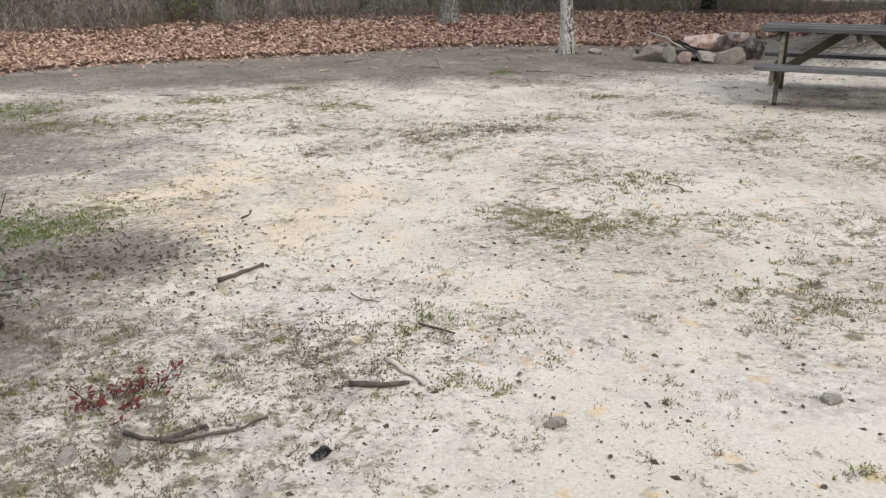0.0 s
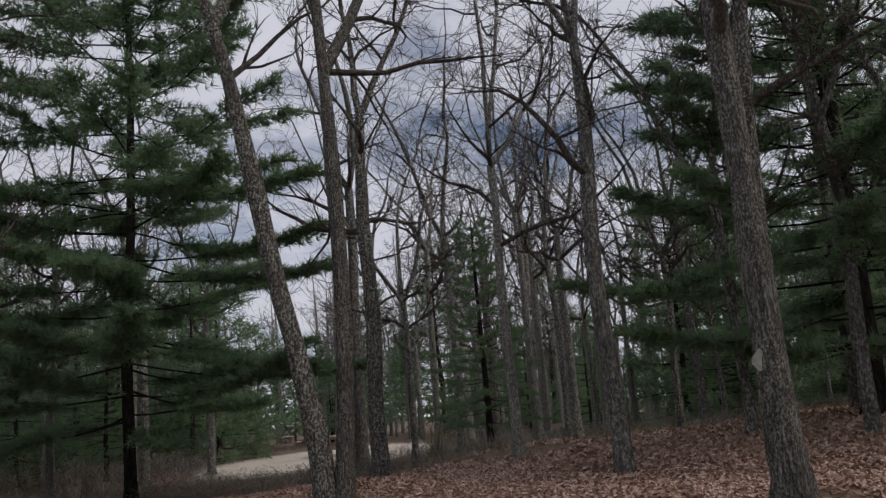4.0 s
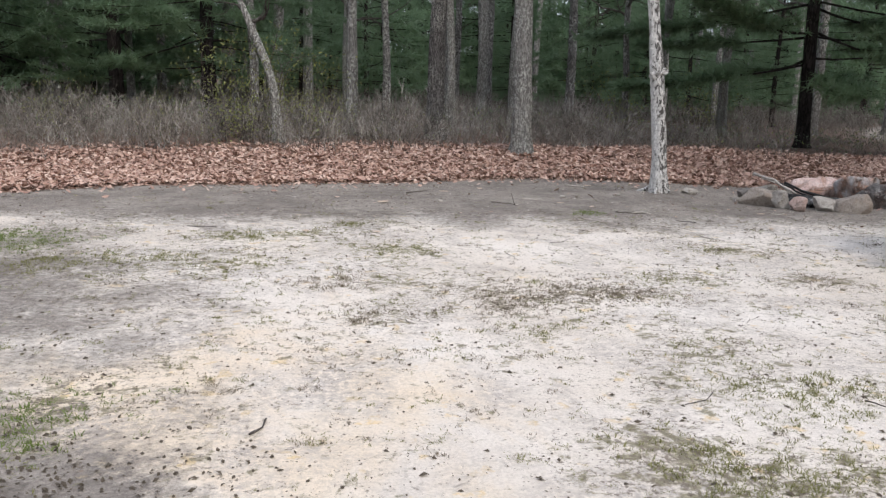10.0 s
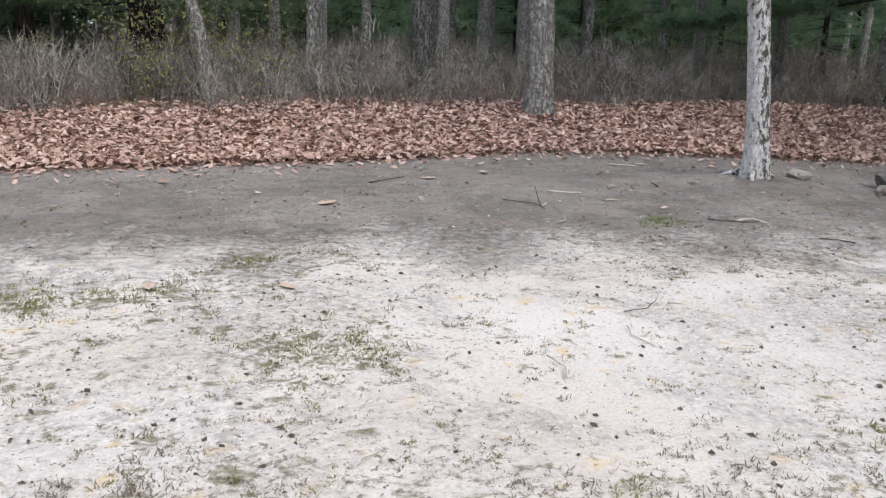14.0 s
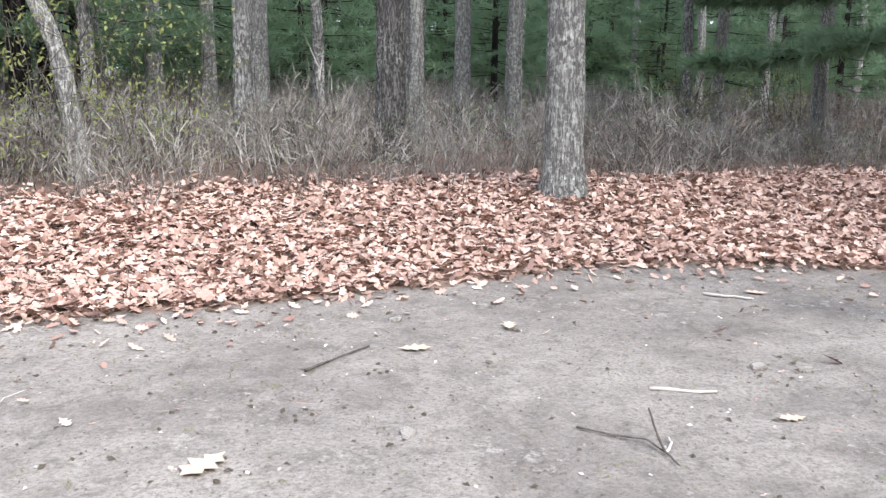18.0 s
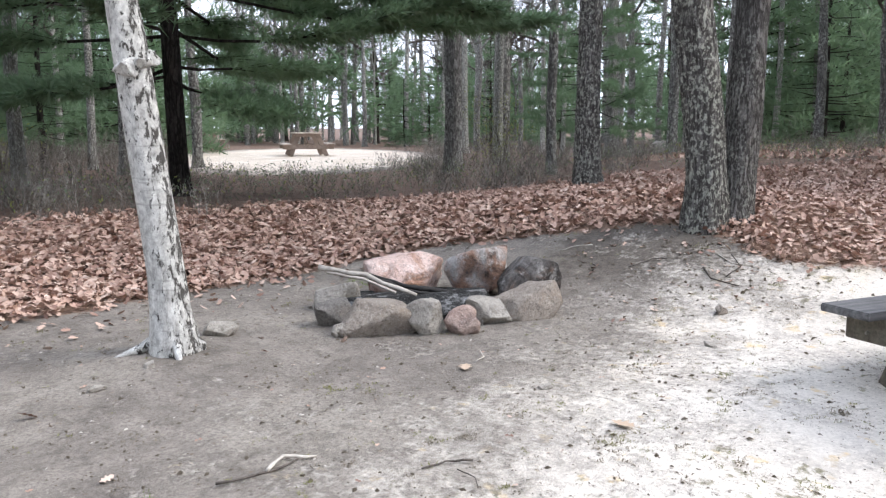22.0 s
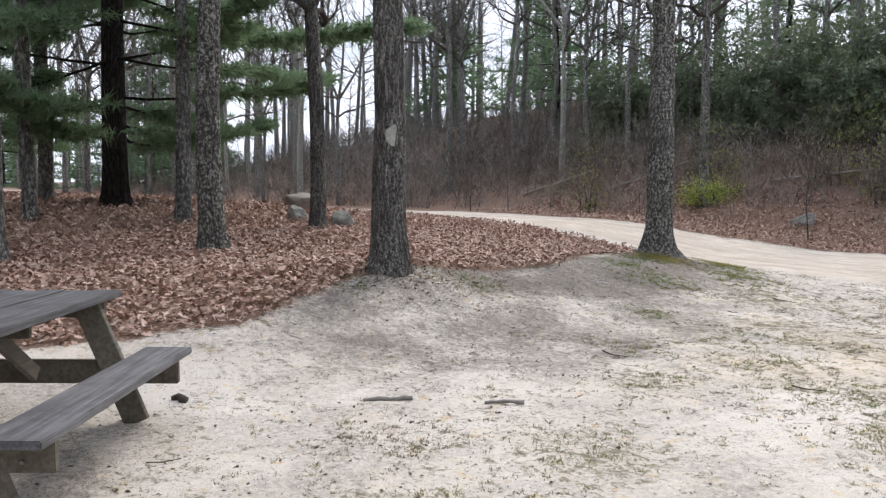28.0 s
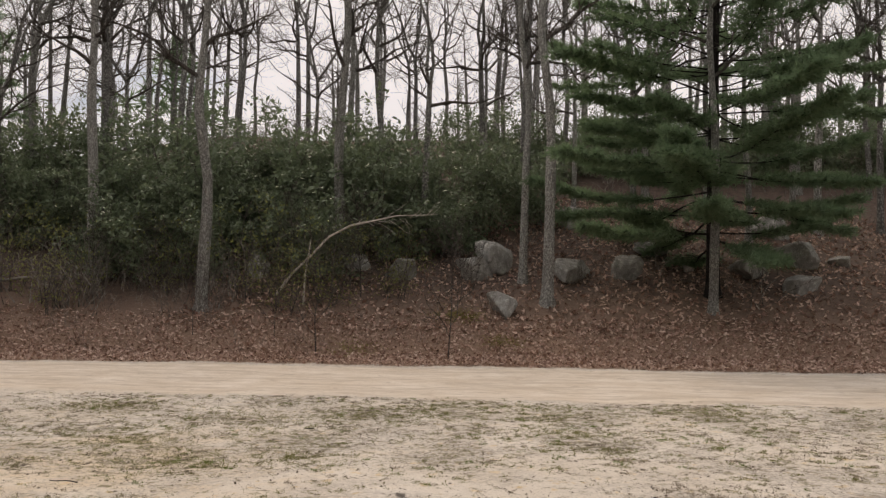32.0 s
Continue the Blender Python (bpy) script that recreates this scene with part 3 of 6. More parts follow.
BROWN = [(2.09, 6.31, .45), (1.27, 6.15, .5), (0.2, 6.51, .4), (1.33, 6.0, .5), (1.99, 6.24, .4), (0.4, 5.74, .3), (1.84, 6.19, .4), (3.69, 7.72, .3), (3.78, 6.58, .35), (5.01, 5.13, .4), (-0.6, 1.5, .7), (0.2, 2.1, .5), (-0.9, 2.4, .6)]
GREEN = [(-1.48, 4.01, .45), (-1.12, 4.16, .45), (-2.54, 8.01, .7), (-3.06, 7.79, .7), (3.01, 9.99, .18), (2.93, 9.87, .22), (7.06, 0.94, .25), (8.3, -2.04, .5), (-1.26, 3.83, .4), (6.85, 11.75, .3), (8.2, -0.43, .5), (0.75, 2.35, .12), (9.4, -1.5, .5), (8.9, -2.6, .5), (8.3, 2.2, .35), (8.6, 3.6, .3), (9.0, -0.6, .4)]
ROADSIDE = [(3.05, -2.33, 1.0), (2.17, -2.37, .9), (1.78, -3.5, .8), (4.2, -1.9, .9), (0.6, -2.8, 1.0), (-1.5, -3.2, 1.0), (6.0, -2.6, .8), (5.2, -0.9, .7), (0.5, -1.3, .8), (7.4, -1.2, .6)]


def turf_cover(x, y):
    out = 0.34 * smooth_step(1.5, -0.5, y) * smooth_step(-4.4, -3.6, y) * smooth_step(8, 6, x)
    for row, k in ((DULL, 0.5), (DULL_B, 0.5), (BROWN, 0.56), (GREEN, 0.5), (ROADSIDE, 0.62)):
        for a, b, r in row:
            out = np.maximum(out, k * np.exp(-(((x - a) / (1.15 * r)) ** 2 + ((y - b) / (0.95 * r)) ** 2)))
    return out


def axis(lo, hi, step, far):
    core = np.arange(lo, hi + step / 2, step)
    grow_by = np.cumsum(step * 1.13 ** np.arange(1, 90))
    grow_by = grow_by[grow_by < far]
    return np.concatenate([lo - grow_by[::-1], core, hi + grow_by])


def build_ground():
    xs, ys = axis(-9, 24, 0.18, 900), axis(-15, 19, 0.18, 900)
    gx, gy = np.meshgrid(xs, ys)
    z = height(gx, gy)
    rng = np.random.default_rng(3)
    near = (np.abs(gx - 4) < 13) & (np.abs(gy - 2) < 17)
    z = z + near * rng.normal(0, 0.004, z.shape)
    v = np.stack([gx, gy, z], -1).reshape(-1, 3)
    h, w = gx.shape
    a = (np.arange(h - 1)[:, None] * w + np.arange(w - 1)).ravel()
    f = np.concatenate([np.stack([a, a + 1, a + w + 1], -1), np.stack([a, a + w + 1, a + w], -1)])
    me = tri_mesh("ground", v, f, GROUND)
    me.polygons.foreach_set("use_smooth", np.ones(len(f), bool))
    x, y = v[:, 0], v[:, 1]
    dark_edge = np.interp(x, [-12, -4.5, -2.6, -1, 0.8, 3.3, 5.4, 6.6, 7.6, 8.6, 9.5], [7.5, 9.2, 8.9, 8.7, 9.0, 8.9, 9.0, 9.1, 8.8, 8.3, 8.1])
    soil = np.clip(0.5 + (y - dark_edge - 0.2) / 2.0, 0, 1)
    soil = np.maximum(soil, np.clip(0.5 + (x - leaf_edge_x(y) + 1.1) / 1.6, 0, 1) * (y < 4.5) * (y > -2) * 0.6)
    soil = np.maximum(soil, np.clip(1.2 - np.hypot((x + 1.8) / 1.7, (y - 2.9) / 1.9), 0, 0.72))
    soil = np.maximum(soil, np.clip(1.3 - np.hypot((x + 3.4) / 2.7, (y - 5.9) / 3.4), 0, 0.82))
    soil = np.maximum(soil, np.clip(1.5 - np.hypot((x + 1.0) / 0.7, (y - 3.45) / 0.5), 0, 0.95))
    soil = np.maximum(soil, np.clip(1.0 - np.hypot((x + 0.4) / 1.3, (y - 1.9) / 1.1), 0, 0.26))
    soil = np.maximum(soil, np.clip(1.25 - np.hypot((x - 8.7) / 1.5, (y - 0.3) / 3.4), 0, 0.8))
    soil = np.maximum(soil, np.clip(1.7 - np.hypot(x - 9.8, y + 2.2) / 0.9, 0, 1.0))
    soil = np.maximum(soil, np.clip(0.95 - np.hypot((x - 5.7) / 1.2, (y - 7.0) / 0.9), 0, 0.5))
    soil = np.maximum(soil, np.clip(1.1 - np.hypot((x - 7.6) / 2.3, (y - 2.3) / 3.3), 0, 0.5))
    ochre = 0.6 * np.exp(-((x - 4.6) ** 2 / 4.0 + (y - 0.6) ** 2 / 3.0)) + np.exp(-((x + 0.4) ** 2 / 2.2 + (y - 4.2) ** 2 / 1.6)) * 0.75 + 0.12
    road = np.clip(0.5 + (road_half(x) - road_distance(x, y)) / 0.9, 0, 1)
    far_site = site_radius(x, y)
    road = np.maximum(road, np.clip(0.5 + (1 - far_site) * 3, 0, 1))
    humus = np.zeros_like(x)
    for a, b, ra, rb, k in ((7.9, 10.0, 1.1, 0.8, 1.1), (8.3, 9.35, 1.1, 0.75, 1.3), (0.5, 9.55, 1.7, 0.5, 0.6), (2.6, 10.0, 0.5, 0.4, 0.5), (4.3, 11.2, 0.4, 0.3, 0.6), (9.8, -2.2, 0.7, 0.6, 1.0), (8.75, 3.0, 0.6, 0.5, 0.8), (6.1, 10.7, 1.3, 1.1, 0.6), (3.6, 9.9, 0.5, 0.35, 0.6), (-1.5, 3.0, 0.6, 0.5, 0.8), (-0.95, 3.4, 0.55, 0.35, 0.7)):
        humus = np.maximum(humus, k * np.exp(-((x - a) / ra) ** 2 - ((y - b) / rb) ** 2))
    for name, values in (("humus", humus), ("soil", soil), ("litter", leaf_zone(x, y)), ("road", road), ("turf", turf_cover(x, y)), ("ochre", ochre), ("mould", np.maximum(np.clip((south_of_road(x, y) - 4.5) / 4, 0, 1), 0.8 * np.clip(0.5 + (y - shrub_edge_y(x)) / 0.8, 0, 1)))):
        me.attributes.new(name, "FLOAT", "POINT").data.foreach_set("value", np.asarray(values, np.float32))
    return tagged(new("ground", me), "pale sandy campsite ground with bare soil and leaf litter", "ground", kind="structure")


build_ground()


# ---- trees ----
def bole(base_r, tall, bend, steps=16, flare=0.7):
    """Points and radii of a trunk. bend: rows of (height, x, y) that its middle passes."""
    zs = [0.0, 0.08, 0.2, 0.4, 0.7] + [0.7 + (tall - 0.7) * (k / steps) for k in range(1, steps + 1)]
    rows = [(-0.3, 0.0, 0.0), (0.0, 0.0, 0.0), *bend]
    hs, xs, ys = zip(*rows)
    pts, radii = [Vector((0, 0, -0.25))], [base_r * (1 + flare)]
    for z in zs:
        pts.append(Vector((float(np.interp(z, hs, xs)), float(np.interp(z, hs, ys)), z)))
        radii.append(base_r * (1 + flare * math.exp(-z / 0.15)) * max(0.1, 1 - 0.86 * (z / tall) ** 1.15))
    return pts, radii


def smooth_line(pts):
    return [p if k in (0, len(pts) - 1) else (pts[k - 1] + p * 2 + pts[k + 1]) / 4 for k, p in enumerate(pts)]


def limb_set(rng, tubes, pts, radii, first, tall, n_limbs, reach, twigs=5, up=0.75, subs=6, fine=0.0075):
    """Crooked limbs, branches and twigs on a trunk from a given height up."""
    for k in range(n_limbs):
        z = first + (tall * 0.97 - first) * ((k + rng.random()) / n_limbs)
        i = min(range(len(pts)), key=lambda j: abs(pts[j].z - z))
        ang = k * 2.4 + rng.uniform(-0.5, 0.5)
        r0 = min(radii[i] * 0.62, 0.02 + 0.3 * radii[1])
        length = reach * (1.1 - 0.65 * (z - first) / max(tall - first, 0.1)) * rng.uniform(0.7, 1.2)
        way = Vector((math.cos(ang), math.sin(ang), rng.uniform(0.45, 1.1) * up))
        line = wander(rng, pts[i], way, length, 7, 0.25, 0.07)
        rad = [max(0.007, r0 * (1 - 0.88 * s / 7)) for s in range(8)]
        tubes.add(line, rad, 6)
        for q in range(subs):
            j = 1 + min(6, int(rng.random() * 6.5))
            d = (line[j] - line[j - 1]).normalized()
            way = d + Vector((rng.gauss(0, 0.75), rng.gauss(0, 0.75), rng.gauss(0.12, 0.55)))
            ln = length * rng.uniform(0.28, 0.55)
            sub = wander(rng, line[j], way, ln, 5, 0.24, 0.05)
            sr = [max(fine * 0.8, rad[j] * 0.62 * (1 - 0.85 * s / 5)) for s in range(6)]
            tubes.add(sub, sr, 3, tip=True)
            for _ in range(twigs):
                m = 1 + int(rng.random() * 4.99)
                way = (sub[m] - sub[m - 1]).normalized() + Vector((rng.gauss(0, 0.8), rng.gauss(0, 0.8), rng.gauss(0.1, 0.6)))
                tw = wander(rng, sub[m], way, ln * rng.uniform(0.35, 0.75), 3, 0.3, 0.03)
                tubes.add(tw, [fine, fine * 0.8, fine * 0.65, 0], 3, tip=True)


def bare_tree(seed, r, tall, first, bend=(), bark_mat=OAK_BARK, n_limbs=14, reach=4.0, sides=14, forks=(), twigs=6, name="oak_tree", flare=0.45, subs=6, fine=0.0075, parting=True):
    """A leafless tree. forks: rows of (height, rows of further points, radius) for stems that part from the trunk."""
    rng = random.Random(seed)
    thing = new(name)
    trunk, crown = Tubes(), Tubes()
    wob = [(z, rng.gauss(0, 0.02 * z), rng.gauss(0, 0.02 * z)) for z in (1.6, 3.2, 5, 7, 9) if z < tall]
    pts, radii = bole(r, tall, bend or wob, flare=flare)
    for k in range(6, len(pts)):
        radii[k] *= rng.uniform(0.93, 1.08) if bark_mat is not WHITE_BARK else rng.uniform(0.86, 1.12)
    pts = smooth_line(pts)
    if forks or not parting:
        trunk.add(pts, radii, sides, uneven=0.16 if sides > 12 else 0.0)
        limb_set(rng, crown, pts, radii, first, tall, n_limbs, reach, twigs, subs=subs, fine=fine)
    else:
        # the trunk parts into two or three crooked stems
        part_at = first * rng.uniform(1.0, 1.3)
        low = [k for k, p in enumerate(pts) if p.z <= part_at]
        pts, radii = [pts[k] for k in low], [radii[k] for k in low]
        trunk.add(pts, radii, sides, uneven=0.16 if sides > 12 else 0.0)
        limb_set(rng, crown, pts, radii, first * 0.75, part_at, 3, reach * 0.9, twigs, subs=subs, fine=fine)
        turn, stems = rng.uniform(0, 6.28), rng.choice((2, 2, 3))
        for q in range(stems):
            ang, lean = turn + 6.283 * q / stems + rng.uniform(-0.4, 0.4), rng.uniform(0.2, 0.62)
            length = (tall - part_at) * rng.uniform(0.85, 1.15)
            stem = wander(rng, pts[-1], Vector((math.cos(ang) * lean, math.sin(ang) * lean, 1)), length, 10, 0.15, 0.05)
            thick = [radii[-1] * rng.uniform(0.72, 0.85) * (1 - 0.88 * c / 10) for c in range(11)]
            trunk.add(stem, thick, max(6, sides // 2))
            limb_set(rng, crown, stem, thick, stem[1].z, stem[-1].z, max(3, n_limbs // 2), reach * 0.8, twigs, subs=subs, fine=fine)
    for z0, rows, fr in forks:
        i = min(range(len(pts)), key=lambda j: abs(pts[j].z - z0))
        line = [pts[i]] + [Vector((x, y, z)) for z, x, y in rows]
        dense = [line[0].lerp(line[1], 0.0)]
        for a, b in zip(line, line[1:]):
            dense += [a.lerp(b, s / 3) for s in (1, 2, 3)]
        dense = smooth_line(smooth_line(dense))
        fr_list = [max(0.02, fr * (1 - 0.8 * s / len(dense))) for s in range(len(dense))]
        trunk.add(dense, fr_list, 8)
        limb_set(rng, crown, dense, fr_list, dense[2].z, dense[-1].z, 6, reach * 0.75, twigs, subs=subs, fine=fine)
    child("trunk", trunk.mesh("trunk", bark_mat), thing)
    child("crown", crown.mesh("crown", BRANCH), thing, "bare crooked branches and twigs")
    return thing


def needle_arrays(rng, centres, ways, blades, length, width):
    """Tufts of thin triangles round given points."""
    n = len(centres)
    c = np.repeat(centres, blades, 0)
    d = np.repeat(ways, blades, 0) + rng.normal(0, 0.62, (n * blades, 3))
    d /= np.linalg.norm(d, axis=1)[:, None] + 1e-9
    side = np.cross(d, rng.normal(0, 1, d.shape))
    side /= np.linalg.norm(side, axis=1)[:, None] + 1e-9
    ln = length * rng.uniform(0.7, 1.3, (len(c), 1))
    v = np.stack([c - side * width, c + side * width, c + d * ln], 1).reshape(-1, 3)
    return v, np.arange(len(v)).reshape(-1, 3)


GRADES = {
    # tufts a metre, tips, blades, needle length and width, whether side twigs show
    "near": (16, (0.3, 0.65, 1.0), 11, 0.2, 0.0125, True),
    "mid": (10, (0.4, 0.75, 1.0), 7, 0.25, 0.0135, False),
    "far": (5, (0.5, 1.0), 6, 0.42, 0.021, False),
}


def pine_tree(seed, r, tall, first, reach, bark_mat=PINE_BARK, grade="mid", name="pine_tree", droop=0.2, taper=0.8):
    """A white pine: flat feathery tiers on a straight trunk."""
    rng, nrng = random.Random(seed), np.random.default_rng(seed)
    per, tips, blades, length_n, width_n, twigs = GRADES[grade]
    thing = new(name)
    trunk, limbs = Tubes(), Tubes()
    pts, radii = bole(r, tall, [(z, rng.gauss(0, 0.05), rng.gauss(0, 0.05)) for z in (3, 6, 9, 12)], flare=0.5)
    trunk.add(pts, radii, 12 if grade != "far" else 7)
    centres, ways = [], []
    z = first
    while z < tall - 0.3:
        s = (z - first) / (tall - first)
        whorl = rng.randint(4, 6)
        turn = rng.random() * 6.3
        for k in range(whorl):
            ang = turn + 6.283 * k / whorl + rng.uniform(-0.3, 0.3)
            length = reach * (1 - taper * s) * rng.uniform(0.6, 1.15) * min(1.0, 0.72 + s * 3)
            i = min(range(len(pts)), key=lambda j: abs(pts[j].z - z))
            start = Vector((pts[i].x, pts[i].y, z + rng.uniform(-0.12, 0.12)))
            way = Vector((math.cos(ang), math.sin(ang), -droop + 0.55 * s))
            line = wander(rng, start, way, length, 6, 0.08, 0.045)
            limbs.add(line, [max(0.007, 0.032 * (1 - s * 0.5) * (1 - 0.85 * q / 6)) for q in range(7)], 4 if twigs else 3, tip=True)
            count = max(4, int(length * per * (1.8 if s < 0.35 and grade == "near" else 1.0)))
            for q in range(count):
                u = 0.3 + 0.7 * ((q + rng.random()) / count) ** 0.85
                seg = min(5, int(u * 6))
                p = line[seg].lerp(line[seg + 1], u * 6 - seg)
                d = (line[seg + 1] - line[seg]).normalized()
                off = Vector((-d.y, d.x, 0)) * rng.choice((-1, 1)) * rng.uniform(0.1, 1.0) * (1.08 - 0.75 * u) * min(1.0, length / 2.6) + d * rng.uniform(0.1, 0.45)
                off.z = rng.uniform(-0.08, 0.1)
                if twigs:
                    limbs.add([p, p + off * 0.6, p + off], [0.006, 0.005, 0], 3, tip=True)
                for t in tips:
                    centres.append(p + off * t)
                    ways.append(d * 0.45 + off * 0.7 + Vector((0, 0, 0.14)))
        z += rng.uniform(0.42, 0.68) if s < 0.6 else rng.uniform(0.34, 0.5)
    v, f = needle_arrays(nrng, np.array(centres), np.array(ways), blades, length_n, width_n)
    child("trunk", trunk.mesh("trunk", bark_mat), thing)
    child("branchwork", limbs.mesh("branchwork", PINE_BARK), thing)
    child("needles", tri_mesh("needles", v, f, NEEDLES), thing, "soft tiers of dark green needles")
    return thing


def stand(thing, x, y, turn=0.0, size=1.0, sink=0.0):
    thing.matrix_basis = pose(x, y, ground_z(x, y) - sink, 0, 0, turn) @ Matrix.Scale(size, 4)
    return thing


def rock_mesh(seed, sx, sy, sz, material, rough=0.3):
    rng = random.Random(seed)
    bm = bmesh.new()
    bmesh.ops.create_icosphere(bm, subdivisions=4, radius=1.0)
    off = Vector((rng.uniform(-9, 9), rng.uniform(-9, 9), rng.uniform(-9, 9)))
    cuts = [Vector((rng.gauss(0, 1), rng.gauss(0, 1), rng.gauss(0, 0.6))).normalized() for _ in range(9)] + [Vector((rng.gauss(0, 0.4), rng.gauss(0, 0.4), 1)).normalized()]
    limits = [rng.uniform(0.55, 0.78) for _ in cuts]
    for v in bm.verts:
        p = v.co.copy()
        top = max(abs(p.x), abs(p.y), abs(p.z))
        p *= 0.5 + 0.5 * min(1.3, 1 / top)
        p *= 1 + rough * noise.noise(p * 1.1 + off)
        for c, lim in zip(cuts, limits):
            d = p.dot(c)
            if d > lim:
                p -= c * (d - lim) * 0.96
        p *= 1.2 + 0.07 * noise.noise(p * 2.4 + off) + 0.04 * noise.noise(p * 6 + off) + 0.018 * noise.noise(p * 15 + off)
        v.co = Vector((p.x * sx, p.y * sy, p.z * sz))
    for f in bm.faces:
        f.smooth = True
    for e in bm.edges:
        e.smooth = e.calc_face_angle(0.0) < 0.42
    me = bpy.data.meshes.new("stone")
    bm.to_mesh(me)
    bm.free()
    me.materials.append(material)
    return me


white_tree = bare_tree(11, 0.095, 8.0, 3.2, [(0.5, -0.02, 0.03), (1.5, -0.11, 0.08), (3.0, -0.30, 0.14), (4.2, -0.42, 0.12), (5.2, -0.36, 0.1), (6.4, -0.1, 0.1), (8, 0.35, 0.2)], WHITE_BARK, 9, 2.0, 24, name="pale_barked_tree", flare=0.55, parting=False)
tubes = Tubes()
for ax, ay, ln in ((-0.75, 0.66, 0.34), (0.5, -0.6, 0.2), (0.75, 0.5, 0.2), (-0.5, -0.7, 0.22)):
    tubes.add([Vector((ax * q, ay * q, h)) for q, h in ((0.03, 0.14), (0.1, 0.06), (0.18, 0.015), (ln, -0.04))], [0.035, 0.035, 0.026, 0.008], 8)
child("root", tubes.mesh("root", WHITE_BARK), white_tree)
for z, r, ax, ay in ((1.52, 0.06, -0.12, 0.13), (1.54, 0.055, -0.05, 0.03), (1.48, 0.055, -0.17, 0.06), (1.5, 0.05, -0.13, 0.01)):
    knob = rock_mesh(int(z * 100), r, r, r * 0.8, WHITE_BARK, 0.4)
    child("burl", knob, white_tree).matrix_basis = pose(ax, ay, z)
tagged(stand(white_tree, 4.29, 11.3), "slender leaning tree with pale bark and black scars", "tree")
oak = bare_tree(12, 0.165, 13, 6.0, [(3, -0.1, 0), (6, -0.22, 0.0), (8.2, -0.3, 0), (13, -0.1, 0.3)], PALE_BARK, 9, 3.6, 24,
                forks=[(8.2, [(9.2, 0.5, 0.2), (11, 1.2, 0.2), (13, 1.5, 0.4)], 0.1)])
tagged(stand(oak, 3.14, 14.65), "straight grey oak standing in fallen leaves", "tree")
twin_left = bare_tree(13, 0.165, 13.5, 6.5, [(1, -0.04, 0.02), (3, -0.45, 0.25), (5, -0.85, 0.35), (7, -1.3, 0.4), (9, -2.1, 0.5), (13.5, -3.2, 0.8)], LICHEN_BARK, 10, 3.4, 24, flare=0.3,
                      forks=[(7.4, [(8.4, -0.7, 0.6), (10, -0.1, 0.6), (13, 0.2, 1.0)], 0.11)])
tagged(stand(twin_left, 8.35, 9.5), "leaning oak, one of a pair at one root", "tree")
twin_right = bare_tree(14, 0.145, 14, 6.8, [(1, 0.06, -0.06), (3, 0.1, -0.12), (6, 0.0, -0.1), (14, -0.3, 0.2)], OAK_BARK, 9, 3.0, 24, flare=0.3,
                       forks=[(6.8, [(7.8, 0.6, -0.4), (9.6, 1.0, -0.6), (13, 1.3, -0.6)], 0.11)])
tagged(stand(twin_right, 8.55, 9.33), "upright oak, one of a pair at one root", "tree")
LARGE = [
    # x, y, radius, height, first limb, seed, bark
    (11.8, 11.9, 0.17, 14, 6.0, 21, LICHEN_BARK), (11.45, 6.42, 0.14, 13, 5.5, 22, GREY_BARK), (8.75, 3.05, 0.175, 14, 6.0, 23, OAK_BARK),
    (9.9, -2.3, 0.19, 14, 7.0, 24, LICHEN_BARK), (11.45, 3.99, 0.16, 14, 6.0, 25, LICHEN_BARK), (12.95, 1.86, 0.12, 11, 3.6, 26, OAK_BARK),
    (1.92, 17.0, 0.165, 14, 4.8, 27, OAK_BARK), (0.31, 17.8, 0.11, 12, 4.6, 28, GREY_BARK), (17.9, 4.9, 0.13, 13, 5.5, 29, GREY_BARK), (15.45, 23.2, 0.12, 12, 5, 30, GREY_BARK),
    (26.5, 20.6, 0.15, 13, 5, 31, OAK_BARK), (13.91, 3.62, 0.11, 12, 5, 32, GREY_BARK), (14.44, 5.63, 0.1, 12, 4, 33, GREY_BARK),
]
for x, y in ((12.70, -15.55), (8.48, -12.69), (5.72, -15.71), (0.65, -15.01), (0.09, -13.47), (-3.81, -13.11), (16.57, -19.08)):
    LARGE.append((x, y, 0.135 + 0.025 * math.sin(x * 7), 14, 7.0, 50 + len(LARGE), PALE_BARK))
for x, y, r, tall, first, seed, mat in LARGE:
    t = bare_tree(seed, r, tall, first, bark_mat=mat, sides=20, reach=2.7 + r * 3, flare=1.1 if seed == 24 else 0.45)
    tagged(stand(t, x, y, seed * 40), "tall bare oak with furrowed lichened bark" if mat in (OAK_BARK, LICHEN_BARK) else "bare tree with smooth grey lichened bark", "tree")
crust = rock_mesh(74, 0.075, 0.06, 0.1, LICHEN_CRUST, 0.5)
near_oak = [t for t in bpy.data.objects if t.name.startswith("oak_tree") and abs(t.matrix_basis.translation.x - 8.75) < 0.01][0]
child("lichen_cushion", crust, near_oak, "pale grey-green cushion of lichen").matrix_basis = near_oak.matrix_basis.inverted() @ pose(8.58, 3.1, ground_z(8.75, 3.05) + 1.38, 0, 0, 78)
lean_tree = bare_tree(15, 0.09, 4.1, 1.5, [(0.6, -0.05, 0), (1.2, -0.14, 0), (1.7, -0.36, 0), (3.0, -0.9, 0), (4.1, -1.3, 0)], PALE_BARK, 6, 1.1, 12, twigs=2, subs=3, parting=False)
tagged(stand(lean_tree, -0.94, 15.6), "thin leaning grey tree with dead limbs", "tree")
left_pine = pine_tree(16, 0.15, 13, 6.0, 2.6, RED_BARK)
tagged(stand(left_pine, *(-5.42, 14.32)), "tall pine with a bare reddish trunk", "tree")

